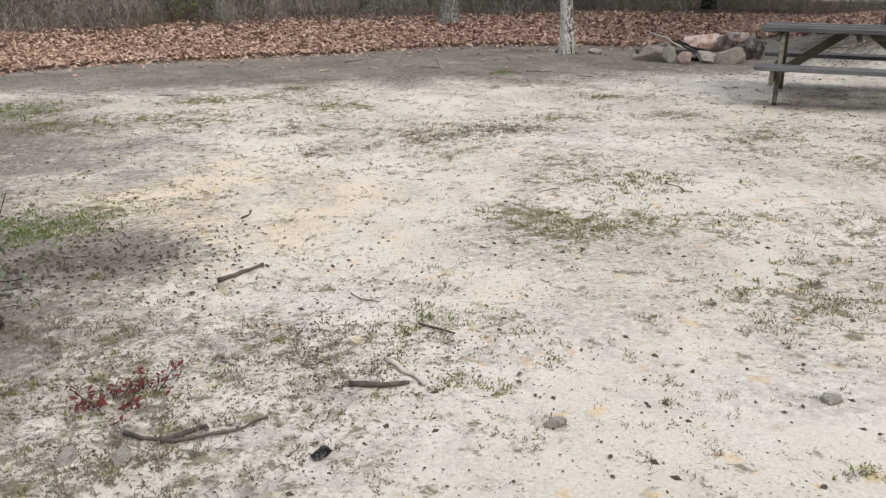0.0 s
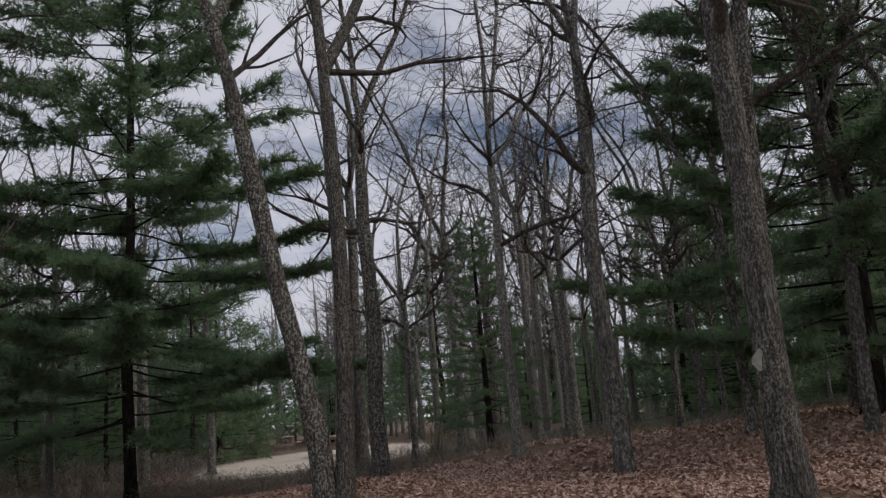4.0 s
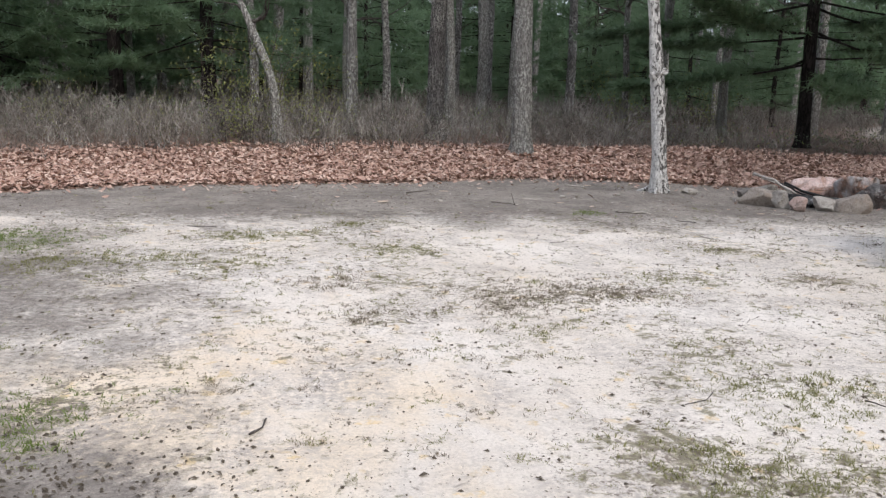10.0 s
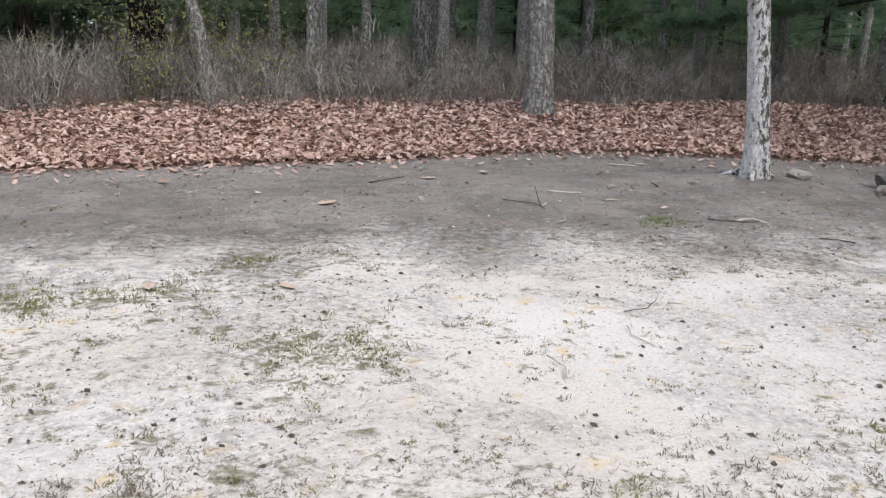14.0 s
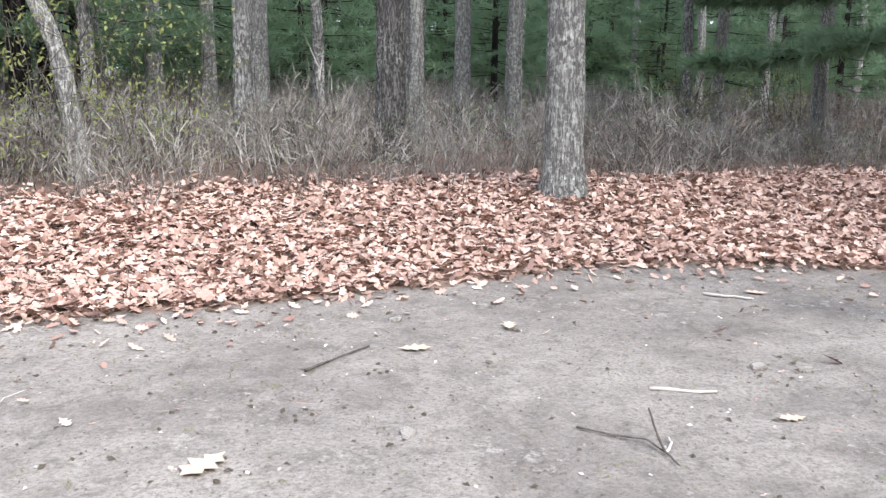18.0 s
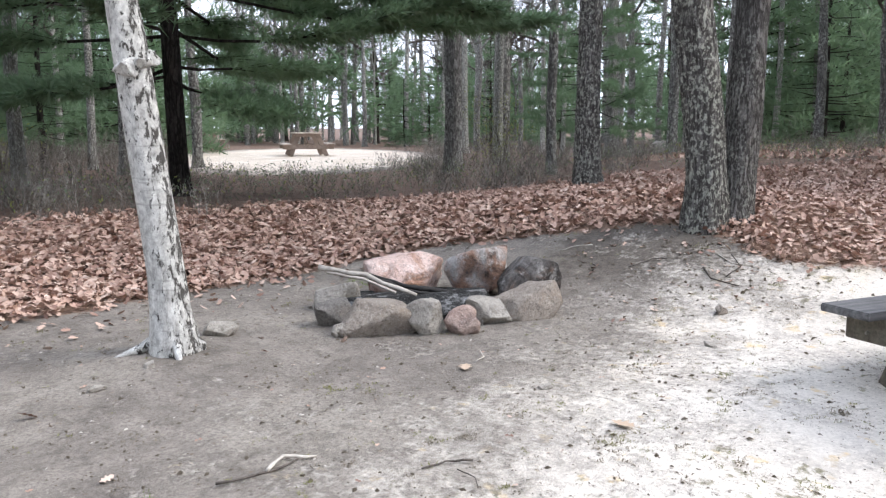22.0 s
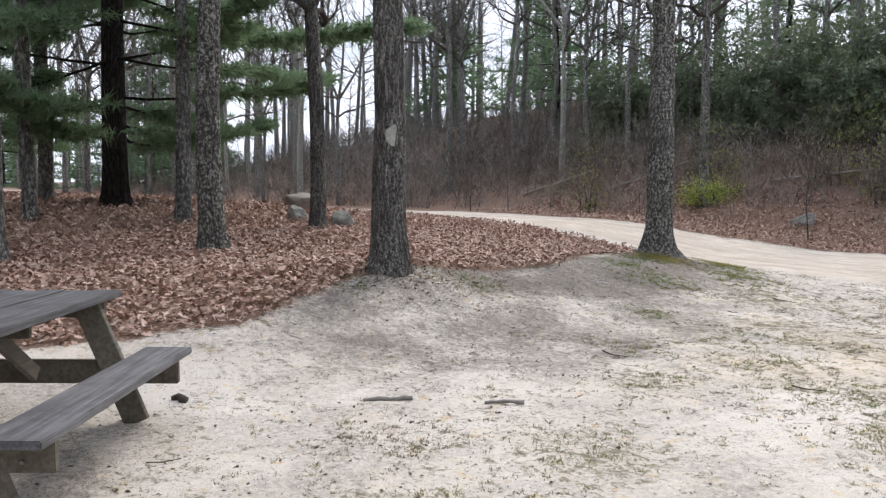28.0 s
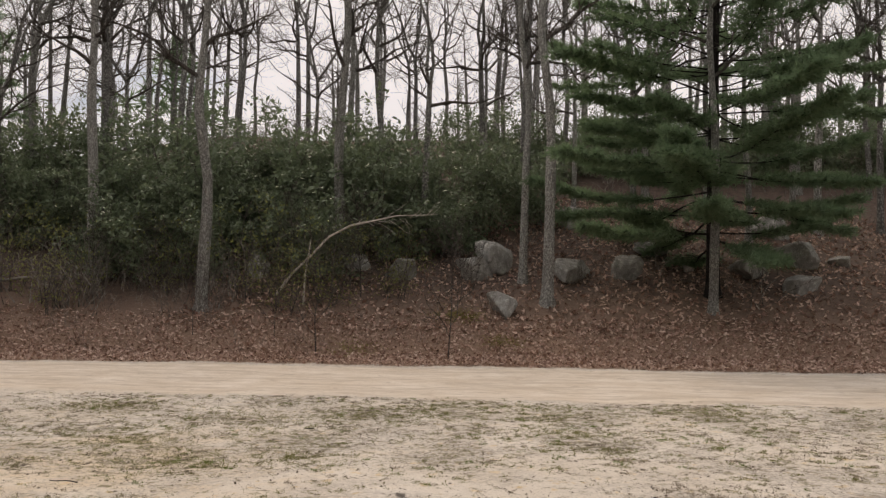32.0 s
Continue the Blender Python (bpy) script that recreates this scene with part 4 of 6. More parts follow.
dark_pine = pine_tree(17, 0.135, 16.5, 1.7, 5.2, grade="near", droop=0.26, taper=0.66)
tagged(stand(dark_pine, 9.5, 17.1), "dark trunked white pine with broad tiers", "tree")
hill_pine = pine_tree(19, 0.17, 13.0, 1.5, 5.0, grade="near", droop=0.22, taper=0.5)
tagged(stand(hill_pine, -4.1, -14.3), "broad white pine sweeping low over the hillside", "tree")
road_pine = pine_tree(20, 0.21, 12.5, 1.3, 4.9, grade="near", droop=0.2, taper=0.65)
tagged(stand(road_pine, 16.1, 4.1), "broad green pine with a black trunk near the road", "tree")
PINES = [(18.5, 14.5, 0.5, 320), (-2.9, 20.6, 0.8, 200), (-5.1, 21.4, 0.85, 80), (-7.2, 19.6, 0.62, 20), (-3.3, 23.5, 0.95, 140), (25.2, 5.55, 0.8, 60), (23.8, 6.45, 0.85, 250), (5.4, 27.5, 0.45, 10), (14.0, 27.0, 0.45, 100)]
pine_b = pine_tree(18, 0.2, 13.0, 1.6, 3.6)
tagged(stand(pine_b, *PINES[0][:2], PINES[0][3], PINES[0][2]), "bushy green pine among bare oaks", "tree", "woodland pines")
for n, (x, y, size, turn) in enumerate(PINES[1:]):
    c = copy_thing(pine_b, pose(0, 0, 0))
    stand(c, x, y, turn, size)
    tagged(c, "bushy green pine among bare oaks", "tree", "woodland pines")


# ---- picnic tables ----
def box(bm, u0, u1, v0, v1, z0, z1, turn=None):
    m = Matrix.Translation(((u0 + u1) / 2, (v0 + v1) / 2, (z0 + z1) / 2)) @ Matrix.Diagonal((u1 - u0, v1 - v0, z1 - z0, 1))
    made = bmesh.ops.create_cube(bm, size=1.0, matrix=(turn or Matrix.Identity(4)) @ m)
    return made["verts"]


def board(name, thing, material, u0, u1, v0, v1, z0, z1, turn=None, label="", soft=0.006):
    bm = bmesh.new()
    box(bm, u0, u1, v0, v1, z0, z1, turn)
    bmesh.ops.bevel(bm, geom=bm.edges[:], offset=soft, segments=2, affect="EDGES")
    return part(name, bm, material, thing, label)


def slanted(name, thing, material, a, b, width, thick, along):
    """A board from a to b. along: the direction of its thickness."""
    a, b, along = Vector(a), Vector(b), Vector(along)
    d = (b - a).normalized()
    side = d.cross(along).normalized()
    m = Matrix((side, along, d)).transposed().to_4x4()
    m.translation = (a + b) / 2
    bm = bmesh.new()
    box(bm, -width / 2, width / 2, -thick / 2, thick / 2, -(b - a).length / 2, (b - a).length / 2)
    bmesh.ops.bevel(bm, geom=bm.edges[:], offset=0.005, segments=1, affect="EDGES")
    bm.transform(m)
    return part(name, bm, material, thing)


def picnic_table(top_mat, frame_mat):
    t = new("picnic_table")
    rng = random.Random(4)
    for k in range(5):
        v = -0.423 + k * 0.1695
        board("tabletop_plank", t, top_mat, -0.93 + rng.uniform(-0.016, 0.016), 0.93 + rng.uniform(-0.012, 0.012), v, v + 0.162 + rng.uniform(0, 0.005), 0.713, 0.754 - rng.uniform(0, 0.007))
    for side in (-1, 1):
        v0, v1 = (0.555, 0.835) if side > 0 else (-0.835, -0.555)
        board("seat_plank", t, top_mat, -0.93, 0.93, v0, v1, 0.364, 0.404)
    for end in (-1, 1):
        u = 0.71 * end
        cleat = board("top_cleat", t, frame_mat, u - 0.02 + 0.045 * end, u + 0.02 + 0.045 * end, -0.385, 0.385, 0.612, 0.711)
        beam = board("seat_beam", t, frame_mat, u - 0.02 + 0.045 * end, u + 0.02 + 0.045 * end, -0.81, 0.81, 0.222, 0.362)
        for side in (-1, 1):
            slanted("leg", t, frame_mat, (u, 0.575 * side, 0.0), (u, 0.29 * side, 0.712), 0.145, 0.042, (1, 0, 0))
        for v, z in ((-0.44, 0.31), (0.44, 0.31), (-0.33, 0.655), (0.33, 0.655), (-0.68, 0.27), (0.68, 0.27)):
            bm = bmesh.new()
            bmesh.ops.create_cone(bm, cap_ends=True, segments=10, radius1=0.011, radius2=0.008, depth=0.012,
                                  matrix=Matrix.Translation((u + 0.071 * end, v, z)) @ Matrix.Rotation(math.pi / 2 * end, 4, "Y"))
            part("bolt", bm, BOLT, beam if z < 0.5 else cleat)
        slanted("brace", t, frame_mat, (u - 0.03 * end, 0, 0.29), (0.12 * end, 0, 0.70), 0.09, 0.038, (0, 1, 0))
    board("centre_cleat", t, frame_mat, -0.02, 0.02, -0.33, 0.33, 0.63, 0.713)
    return t


table = picnic_table(TOP_WOOD, FRAME_WOOD)
TABLE_POSE = pose(5.99, 7.07, 0.0, 0, 0, -34.6)
table.matrix_basis = TABLE_POSE
tagged(table, "weathered grey wooden picnic table with numbers on its beam", "picnic table")


def stencil(text, x, y, size, parent, turn):
    """Blackened characters on a beam."""
    cu = bpy.data.curves.new("characters", "FONT")
    cu.body, cu.size, cu.extrude, cu.offset = text, size, 0.0015, 0.0015
    cu.align_x = cu.align_y = "CENTER"
    ob = new("character", cu)
    me = bpy.data.meshes.new_from_object(ob.evaluated_get(bpy.context.evaluated_depsgraph_get()))
    bpy.data.objects.remove(ob)
    bm = bmesh.new()
    bm.from_mesh(me)
    bmesh.ops.remove_doubles(bm, verts=bm.verts[:], dist=0.0002)
    out = part("character", bm, BLACK_PAINT, parent, "burnt black painted number")
    out.matrix_basis = turn
    return out


west_beam = [c for c in table.children if c.name.startswith("seat_beam")][0]
for k, mark in enumerate("808"):
    stencil(mark, 0, 0, 0.19, west_beam, Matrix(((0, 0, -1, -0.7775), (-1, 0, 0, 0.045 - 0.125 * (k - 1)), (0, 1, 0, 0.292), (0, 0, 0, 1))))

far_table = picnic_table(FAR_TOP_WOOD, FAR_WOOD)
far_table.matrix_basis = pose(22.6, 25.9, ground_z(22.6, 25.9), 0, 0, 46)
deep_table = copy_thing(far_table, pose(31.0, 39.4, ground_z(31.0, 39.4), 0, 0, 50))
tagged(deep_table, "brown picnic table deep among the trees", "picnic table")
tagged(far_table, "brown picnic table on a distant sandy site", "picnic table")


def rock(name, seed, x, y, size, material, label, turn=0.0, lift=0.3, tilt=0.0, group=""):
    ob = new(name, rock_mesh(seed, size[0] / 2, size[1] / 2, size[2] / 2, material))
    ob.matrix_basis = pose(x, y, ground_z(x, y) + size[2] * lift, tilt, 0, turn)
    return tagged(ob, label, "rock", group)


PIT_STONES = [
    # x, y, size (across, deep, high), material, sunk share, turn, label
    (6.48, 11.28, (0.74, 0.48, 0.46), PINK_BURNT, 0.36, -52, "large pink granite fire ring stone, rust stained"),
    (6.76, 10.76, (0.56, 0.44, 0.52), GREY_BURNT, 0.36, -50, "peaked grey stone of the fire ring, reddened by fire"),
    (6.68, 10.34, (0.52, 0.42, 0.38), SOOT_BURNT, 0.36, -40, "soot-blackened stone of the fire ring"),
    (6.28, 10.1, (0.43, 0.3, 0.28), GREY_STONE, 0.36, -48, "squarish grey-brown stone of the fire ring"),
    (6.01, 10.3, (0.33, 0.25, 0.2), PALE_STONE, 0.36, -56, "small whitish stone of the fire ring"),
    (5.68, 10.34, (0.25, 0.2, 0.18), PINK_STONE, 0.38, -46, "small pink stone of the fire ring"),
    (5.55, 10.5, (0.22, 0.2, 0.27), PALE_STONE, 0.38, -20, "small wedge-shaped stone of the fire ring"),
    (5.4, 10.8, (0.46, 0.32, 0.3), GREY_STONE, 0.36, -50, "long brownish-grey stone of the fire ring"),
    (5.42, 11.14, (0.28, 0.24, 0.23), DARK_STONE, 0.36, -30, "dark wedge-shaped stone of the fire ring"),
    (5.84, 11.4, (0.44, 0.28, 0.24), PALE_STONE, 0.32, -40, "flat pale stone of the fire ring"),
    (5.22, 10.92, (0.12, 0.09, 0.1), PALE_STONE, 0.4, 0, "pebble beside the fire ring"),
]
for n, (x, y, size, mat, lift, turn, label) in enumerate(PIT_STONES):
    rock("fire_ring_stone", 300 + n, x, y, (size[0] * 0.9, size[1] * 0.88, size[2] * (0.78 if y > 10.4 and x > 6.2 else 0.92)), mat, label, turn, lift, group="fire ring")
ash = rock("ash_bed", 130, 6.14, 10.78, (1.05, 0.9, 0.2), ASH, "black ash and charcoal inside the fire ring", -50, 0.12)
tagged(ash, category="ash")


def stick(name, pts, r, material, label, category="stick"):
    tubes = Tubes()
    rng = random.Random(len(bpy.data.objects))
    line = [Vector(p) for p in pts]
    dense = [line[0]]
    for a, b in zip(line, line[1:]):
        for s in (1, 2, 3):
            dense.append(a.lerp(b, s / 3) + Vector((rng.gauss(0, r * 0.5), rng.gauss(0, r * 0.5), rng.gauss(0, r * 0.2))))
    tubes.add(dense, [r * rng.uniform(0.7, 1.15) * (1 - 0.4 * k / len(dense)) for k in range(len(dense))], 7, True)
    return tagged(new(name, tubes.mesh(name, material)), label, category)


stick("firewood", [(5.62, 11.4, 0.33), (5.76, 11.1, 0.28), (5.9, 10.78, 0.15)], 0.021, PALE_STICK, "bleached burnt-ended branch lying across the fire ring", "firewood")
stick("firewood", [(5.86, 11.4, 0.27), (5.98, 11.08, 0.19), (6.12, 10.74, 0.1)], 0.019, CHAR, "charred branch lying in the fire ring", "firewood")
stick("firewood", [(6.02, 11.3, 0.22), (6.12, 11.02, 0.16), (6.28, 10.72, 0.1)], 0.024, CHAR, "charred branch lying in the fire ring", "firewood")
stick("firewood", [(5.78, 11.46, 0.27), (5.86, 11.2, 0.23), (5.92, 10.98, 0.14)], 0.015, PALE_STICK, "thin bleached stick leaning into the fire ring", "firewood")
rng0 = random.Random(77)
for k in range(22):
    a, q = rng0.uniform(0, 6.28), rng0.uniform(0, 0.36)
    x, y = 6.12 + q * math.cos(a), 10.76 + q * math.sin(a)
    rock("charcoal_lump", 140 + k, x, y, (rng0.uniform(0.04, 0.09), 0.05, 0.04), ASH, "lump of charcoal on the ash bed", k * 40, 1.6, group="charcoal")


# ---- sticks, chips and leaves on the bare soil ----
def lie(x, y, lift=0.012):
    return (x, y, ground_z(x, y) + lift)


def ground_stick(pts, r, material, label):
    return stick("fallen_stick", [lie(*p) if len(p) == 2 else (p[0], p[1], ground_z(p[0], p[1]) + p[2]) for p in pts], r, material, label)


ground_stick([(1.96, 10.63), (2.06, 10.55), (2.17, 10.50), (2.20, 10.39), (2.20, 10.29)], 0.0045, DARK_STICK, "thin crooked twig on bare soil")
sx, sy = (2.20, 10.39)
ground_stick([(sx, sy, 0.01), (sx - 0.02, sy + 0.05, 0.07), (sx - 0.04, sy + 0.08, 0.14)], 0.005, DARK_STICK, "twig sticking up from bare soil")
ground_stick([(sx, sy), (sx + 0.05, sy + 0.06), (sx + 0.06, sy + 0.12)], 0.006, PALE_STICK, "short pale twig on bare soil")
ground_stick([(2.38, 10.96), (2.52, 10.92), (2.64, 10.88)], 0.009, PALE_STICK, "pale chip of wood on bare soil")
ground_stick([(0.98, 11.35), (1.14, 11.53), (1.28, 11.67)], 0.007, DARK_STICK, "dark broken stick on bare soil")
ground_stick([(3.28, 9.95), (3.47, 9.85), (3.6, 9.84)], 0.006, DARK_STICK, "dark twig on bare soil")
ground_stick([(3.45, 9.86, 0.02), (3.58, 9.9, 0.02), (3.66, 9.8, 0.01)], 0.008, PALE_STICK, "curled pale bark strip on bare soil")
ground_stick([(3.3, 12.36), (3.42, 12.3), (3.55, 12.22)], 0.011, PALE_STICK, "pale chip of wood on bare soil")
ground_stick([(-0.22, 2.96), (-0.11, 3.06), (-0.01, 3.15)], 0.013, DARK_STICK, "dark stick on pale sand")
ground_stick([(0.31, 1.81), (0.42, 1.78), (0.54, 1.79)], 0.012, DARK_STICK, "short rotten log on pale sand")
ground_stick([(0.47, 1.98), (0.53, 1.88), (0.59, 1.76)], 0.014, PALE_STICK, "short bleached log on pale sand")
ground_stick([(0.64, 2.29), (0.71, 2.22), (0.77, 2.16)], 0.006, DARK_STICK, "twig on pale sand")
ground_stick([(-0.42, 1.6), (-0.25, 1.52), (-0.08, 1.55), (0.02, 1.62)], 0.008, DARK_STICK, "forked twig on grey sand")
ground_stick([(-0.3, 1.53), (-0.16, 1.6)], 0.01, DARK_STICK, "forked twig on grey sand")
ground_stick([(5.77, 4.60), (5.85, 4.72), (5.94, 4.86)], 0.016, DRIFT_WOOD, "flat grey root piece on pale sand")
ground_stick([(5.29, 4.07), (5.36, 4.18), (5.43, 4.28)], 0.014, DRIFT_WOOD, "flat grey root piece on pale sand")
ground_stick([(6.52, 5.82), (6.62, 5.9)], 0.03, DARK_STICK, "dark bark crumb beside the table")
srng = random.Random(5)
for k in range(46):
    x, y = srng.uniform(-3.5, 8.0), srng.uniform(-1.5, 12.0)
    if math.hypot(x - 6.1, y - 10.7) < 1.0 or float(leaf_zone(x, y)) > 0.3:
        continue
    a, ln = srng.uniform(0, 6.28), srng.uniform(0.08, 0.28)
    ground_stick([(x, y), (x + ln * math.cos(a) / 2, y + ln * math.sin(a) / 2), (x + ln * math.cos(a + 0.3), y + ln * math.sin(a + 0.3))],
                 srng.uniform(0.0025, 0.006), DARK_STICK if k % 3 else PALE_STICK, "small dry twig on the ground")
rock("flat_stone", 160, 4.77, 11.49, (0.2, 0.12, 0.1), PALE_STONE, "pale flat stone at the foot of a pale tree", -20, 0.3)
for k, (x, y) in enumerate(((2.97, 11.13), (1.45, 12.1), (1.34, 10.66), (3.7, 11.18), (4.03, 11.2), (-0.57, 1.49), (-0.4, 1.46), (1.93, 1.39), (0.96, 1.43), (6.1, 8.9), (4.9, 9.4))):
    rock("pebble", 170 + k, x, y, (0.075, 0.06, 0.035), PALE_STONE, "small yellowish pebble half sunk in soil", k * 50, 0.2, group="pebbles")
rock("pebble", 190, 6.8, 9.0, (0.1, 0.08, 0.07), GREY_STONE, "grey pebble on sand near the table", 0, 0.3, group="pebbles")
rock("dropping", 191, 0.19, 1.36, (0.052, 0.042, 0.035), ASH, "dark brown clump on pale sand", 0, 0.4)


def oak_leaf(rng):
    """Outline of one lobed dry leaf, curled, about one unit long."""
    half = [(0.0, 0.02), (0.14, 0.07), (0.26, 0.24), (0.36, 0.12), (0.52, 0.36), (0.62, 0.15), (0.78, 0.27), (0.86, 0.1), (1.0, 0.0)]
    curl = rng.uniform(0.04, 0.22)
    v = []
    for s, w in half:
        v += [(s - 0.5, w, curl * (s - 0.5) ** 2 + abs(w) * curl * 1.1), (s - 0.5, 0, curl * (s - 0.5) ** 2), (s - 0.5, -w * 0.92, curl * (s - 0.5) ** 2 + abs(w) * curl * 1.1)]
    f = []
    for k in range(8):
        a, b = 3 * k, 3 * k + 3
        f += [(a, a + 1, b + 1), (a, b + 1, b), (a + 1, a + 2, b + 2), (a + 1, b + 2, b + 1)]
    return np.array(v), np.array(f)


def cheap_leaf(rng):
    curl = rng.uniform(0.2, 0.7)
    v = np.array([(-0.5, 0.0, curl * 0.25), (-0.1, 0.26, curl * 0.3), (0.02, 0.1, curl * 0.1), (0.3, 0.27, curl * 0.35), (0.5, 0.0, curl * 0.25),
                  (0.28, -0.26, curl * 0.3), (0.0, -0.1, curl * 0.1), (-0.12, -0.25, curl * 0.35)])
    f = np.array([(0, 2, 1), (0, 6, 2), (0, 7, 6), (2, 6, 4), (2, 4, 3), (6, 5, 4)])
    return v, f


def lobed_leaf(rng):
    """A flat lobed oak leaf of few faces, one unit long."""
    half = [(0.0, 0.025), (0.2, 0.09), (0.3, 0.27), (0.42, 0.11), (0.57, 0.34), (0.69, 0.13), (0.84, 0.21), (1.0, 0.02)]
    curl, roll = rng.uniform(0.05, 0.5), rng.uniform(-0.3, 0.5)
    v = []
    for s, w in half:
        z = curl * (s - 0.5) ** 2
        v += [(s - 0.5, w, z + roll * w * w * 2), (s - 0.5, -w * rng.uniform(0.8, 1.1), z + abs(roll) * w)]
    f = []
    for k in range(7):
        a = 2 * k
        f += [(a, a + 1, a + 3), (a, a + 3, a + 2)]
    return np.array(v), np.array(f)


def scatter_arrays(shapes, at, size, nrng, tilt=0.45):
    """Many copies of small shapes, each turned and tilted, as one array of triangles."""
    vs, fs, base = [], [], 0
    pick = nrng.integers(0, len(shapes), len(at))
    for k, (v, f) in enumerate(shapes):
        p, s = at[pick == k], size[pick == k]
        n = len(p)
        if not n:
            continue
        a, b, c = nrng.uniform(0, 6.283, n), nrng.normal(0, tilt, n), nrng.normal(0, tilt, n)
        ca, sa, cb, sb, cc, sc = np.cos(a), np.sin(a), np.cos(b), np.sin(b), np.cos(c), np.sin(c)
        rot = np.empty((n, 3, 3))
        rot[:, 0] = np.stack([ca * cb, ca * sb * sc - sa * cc, ca * sb * cc + sa * sc], -1)
        rot[:, 1] = np.stack([sa * cb, sa * sb * sc + ca * cc, sa * sb * cc - ca * sc], -1)
        rot[:, 2] = np.stack([-sb, cb * sc, cb * cc], -1)
        w = np.einsum("nij,vj->nvi", rot, v) * s[:, None, None] + p[:, None]
        vs.append(w.reshape(-1, 3))
        fs.append((f[None] + (np.arange(n) * len(v))[:, None, None]).reshape(-1, 3) + base)
        base += n * len(v)
    return np.concatenate(vs), np.concatenate(fs)


def on_ground(x, y, lift=0.0):
    return np.stack([x, y, height(x, y) + lift], -1)


nr = np.random.default_rng(8)
lrng = random.Random(9)
SHAPES = [cheap_leaf(lrng) for _ in range(8)]
LOBED = [lobed_leaf(lrng) for _ in range(10)]


def leaf_carpet(count, x0, x1, y0, y1, keep, label, piled=0.06, size=(0.045, 0.105), shapes=SHAPES, tilt=0.6, lift=0.008):
    x, y = nr.uniform(x0, x1, count), nr.uniform(y0, y1, count)
    ok = keep(x, y)
    x, y = x[ok], y[ok]
    at = on_ground(x, y, lift) + np.stack([0 * x, 0 * x, nr.uniform(0, piled, len(x))], -1)
    v, f = scatter_arrays(shapes, at, nr.uniform(size[0], size[1], len(x)), nr, tilt)
    return tagged(new("fallen_leaves", tri_mesh("fallen_leaves", v, f, LEAF)), label, "leaves", kind="stuff")


def zone_keep(x, y):
    z = leaf_zone(x, y) + nr.normal(0, 0.16, len(x))
    return (z > 0.55) & (y < shrub_edge_y(x) + 0.1 + nr.normal(0, 0.3, len(x)))


leaf_carpet(60000, -9, 10.5, 9.0, 17.0, zone_keep, "deep drift of brown oak leaves along the clearing")
leaf_carpet(54000, 7.5, 17.0, -4.7, 15.5, lambda x, y: zone_keep(x, y) & ((x > 10.4) | (y < 10.6)) & (nr.random(len(x)) < np.clip(1.5 - (x - 8) / 9, 0.3, 1)), "brown oak leaves under the trees beyond the table")
leaf_carpet(50000, -5, 9.6, 10.6, 15.6, zone_keep, "large lobed oak leaves lying on the drift", 0.035, (0.06, 0.105), LOBED, 0.3, 0.03)
leaf_carpet(40000, 7.6, 13.0, -3.5, 10.6, zone_keep, "large lobed oak leaves under the trees beyond the table", 0.035, (0.042, 0.08), LOBED, 0.3, 0.03)
leaf_carpet(14000, 16.5, 30, 0.0, 14, lambda x, y: (leaf_zone(x, y) > 0.5), "thin brown leaves deeper in the wood", 0.05, (0.1, 0.2))
leaf_carpet(42000, -9, 22, -12.6, -7.6, lambda x, y: (leaf_zone(x, y) > 0.4) & (nr.random(len(x)) < np.clip(1.5 - (south_of_road(x, y) - 2.3) / 4, 0.35, 1)), "brown leaves along the far side of the road")
leaf_carpet(15000, -11, 9, -24, -11.5, lambda x, y: south_of_road(x, y) > 2.4, "brown leaves between the hillside rocks", 0.06, (0.08, 0.16))
leaf_carpet(12000, -6, 8.5, 10.0, 13.4, lambda x, y: (leaf_zone(x, y) < 0.6) & ((nr.random(len(x)) < 0.8 * np.exp(-np.clip(leaf_edge_y(x) - y, 0, 9) / 0.22)) | (nr.random(len(x)) < 0.004)), "stray oak leaves on bare soil", 0.012, (0.05, 0.09), LOBED, 0.35)
for k, (x, y, s) in enumerate(((1.49, 11.61, 0.16), (2.01, 11.88, 0.13), (3.64, 12.36, 0.14), (0.65, 10.49, 0.2), (0.5, 8.4, 0.12), (5.0, 9.9, 0.12), (-0.14, 8.4, 0.12), (2.8, 10.6, 0.11), (4.6, 8.9, 0.12))):
    v, f = oak_leaf(lrng)
    me = mesh_of("oak_leaf", (v * s).tolist(), f.tolist(), PALE_LEAF)
    ob = new("oak_leaf", me)
    ob.matrix_basis = pose(x, y, ground_z(x, y) + 0.012, 0, 0, k * 77)
    tagged(ob, "single bleached lobed oak leaf on bare soil", "leaf", "stray leaves")


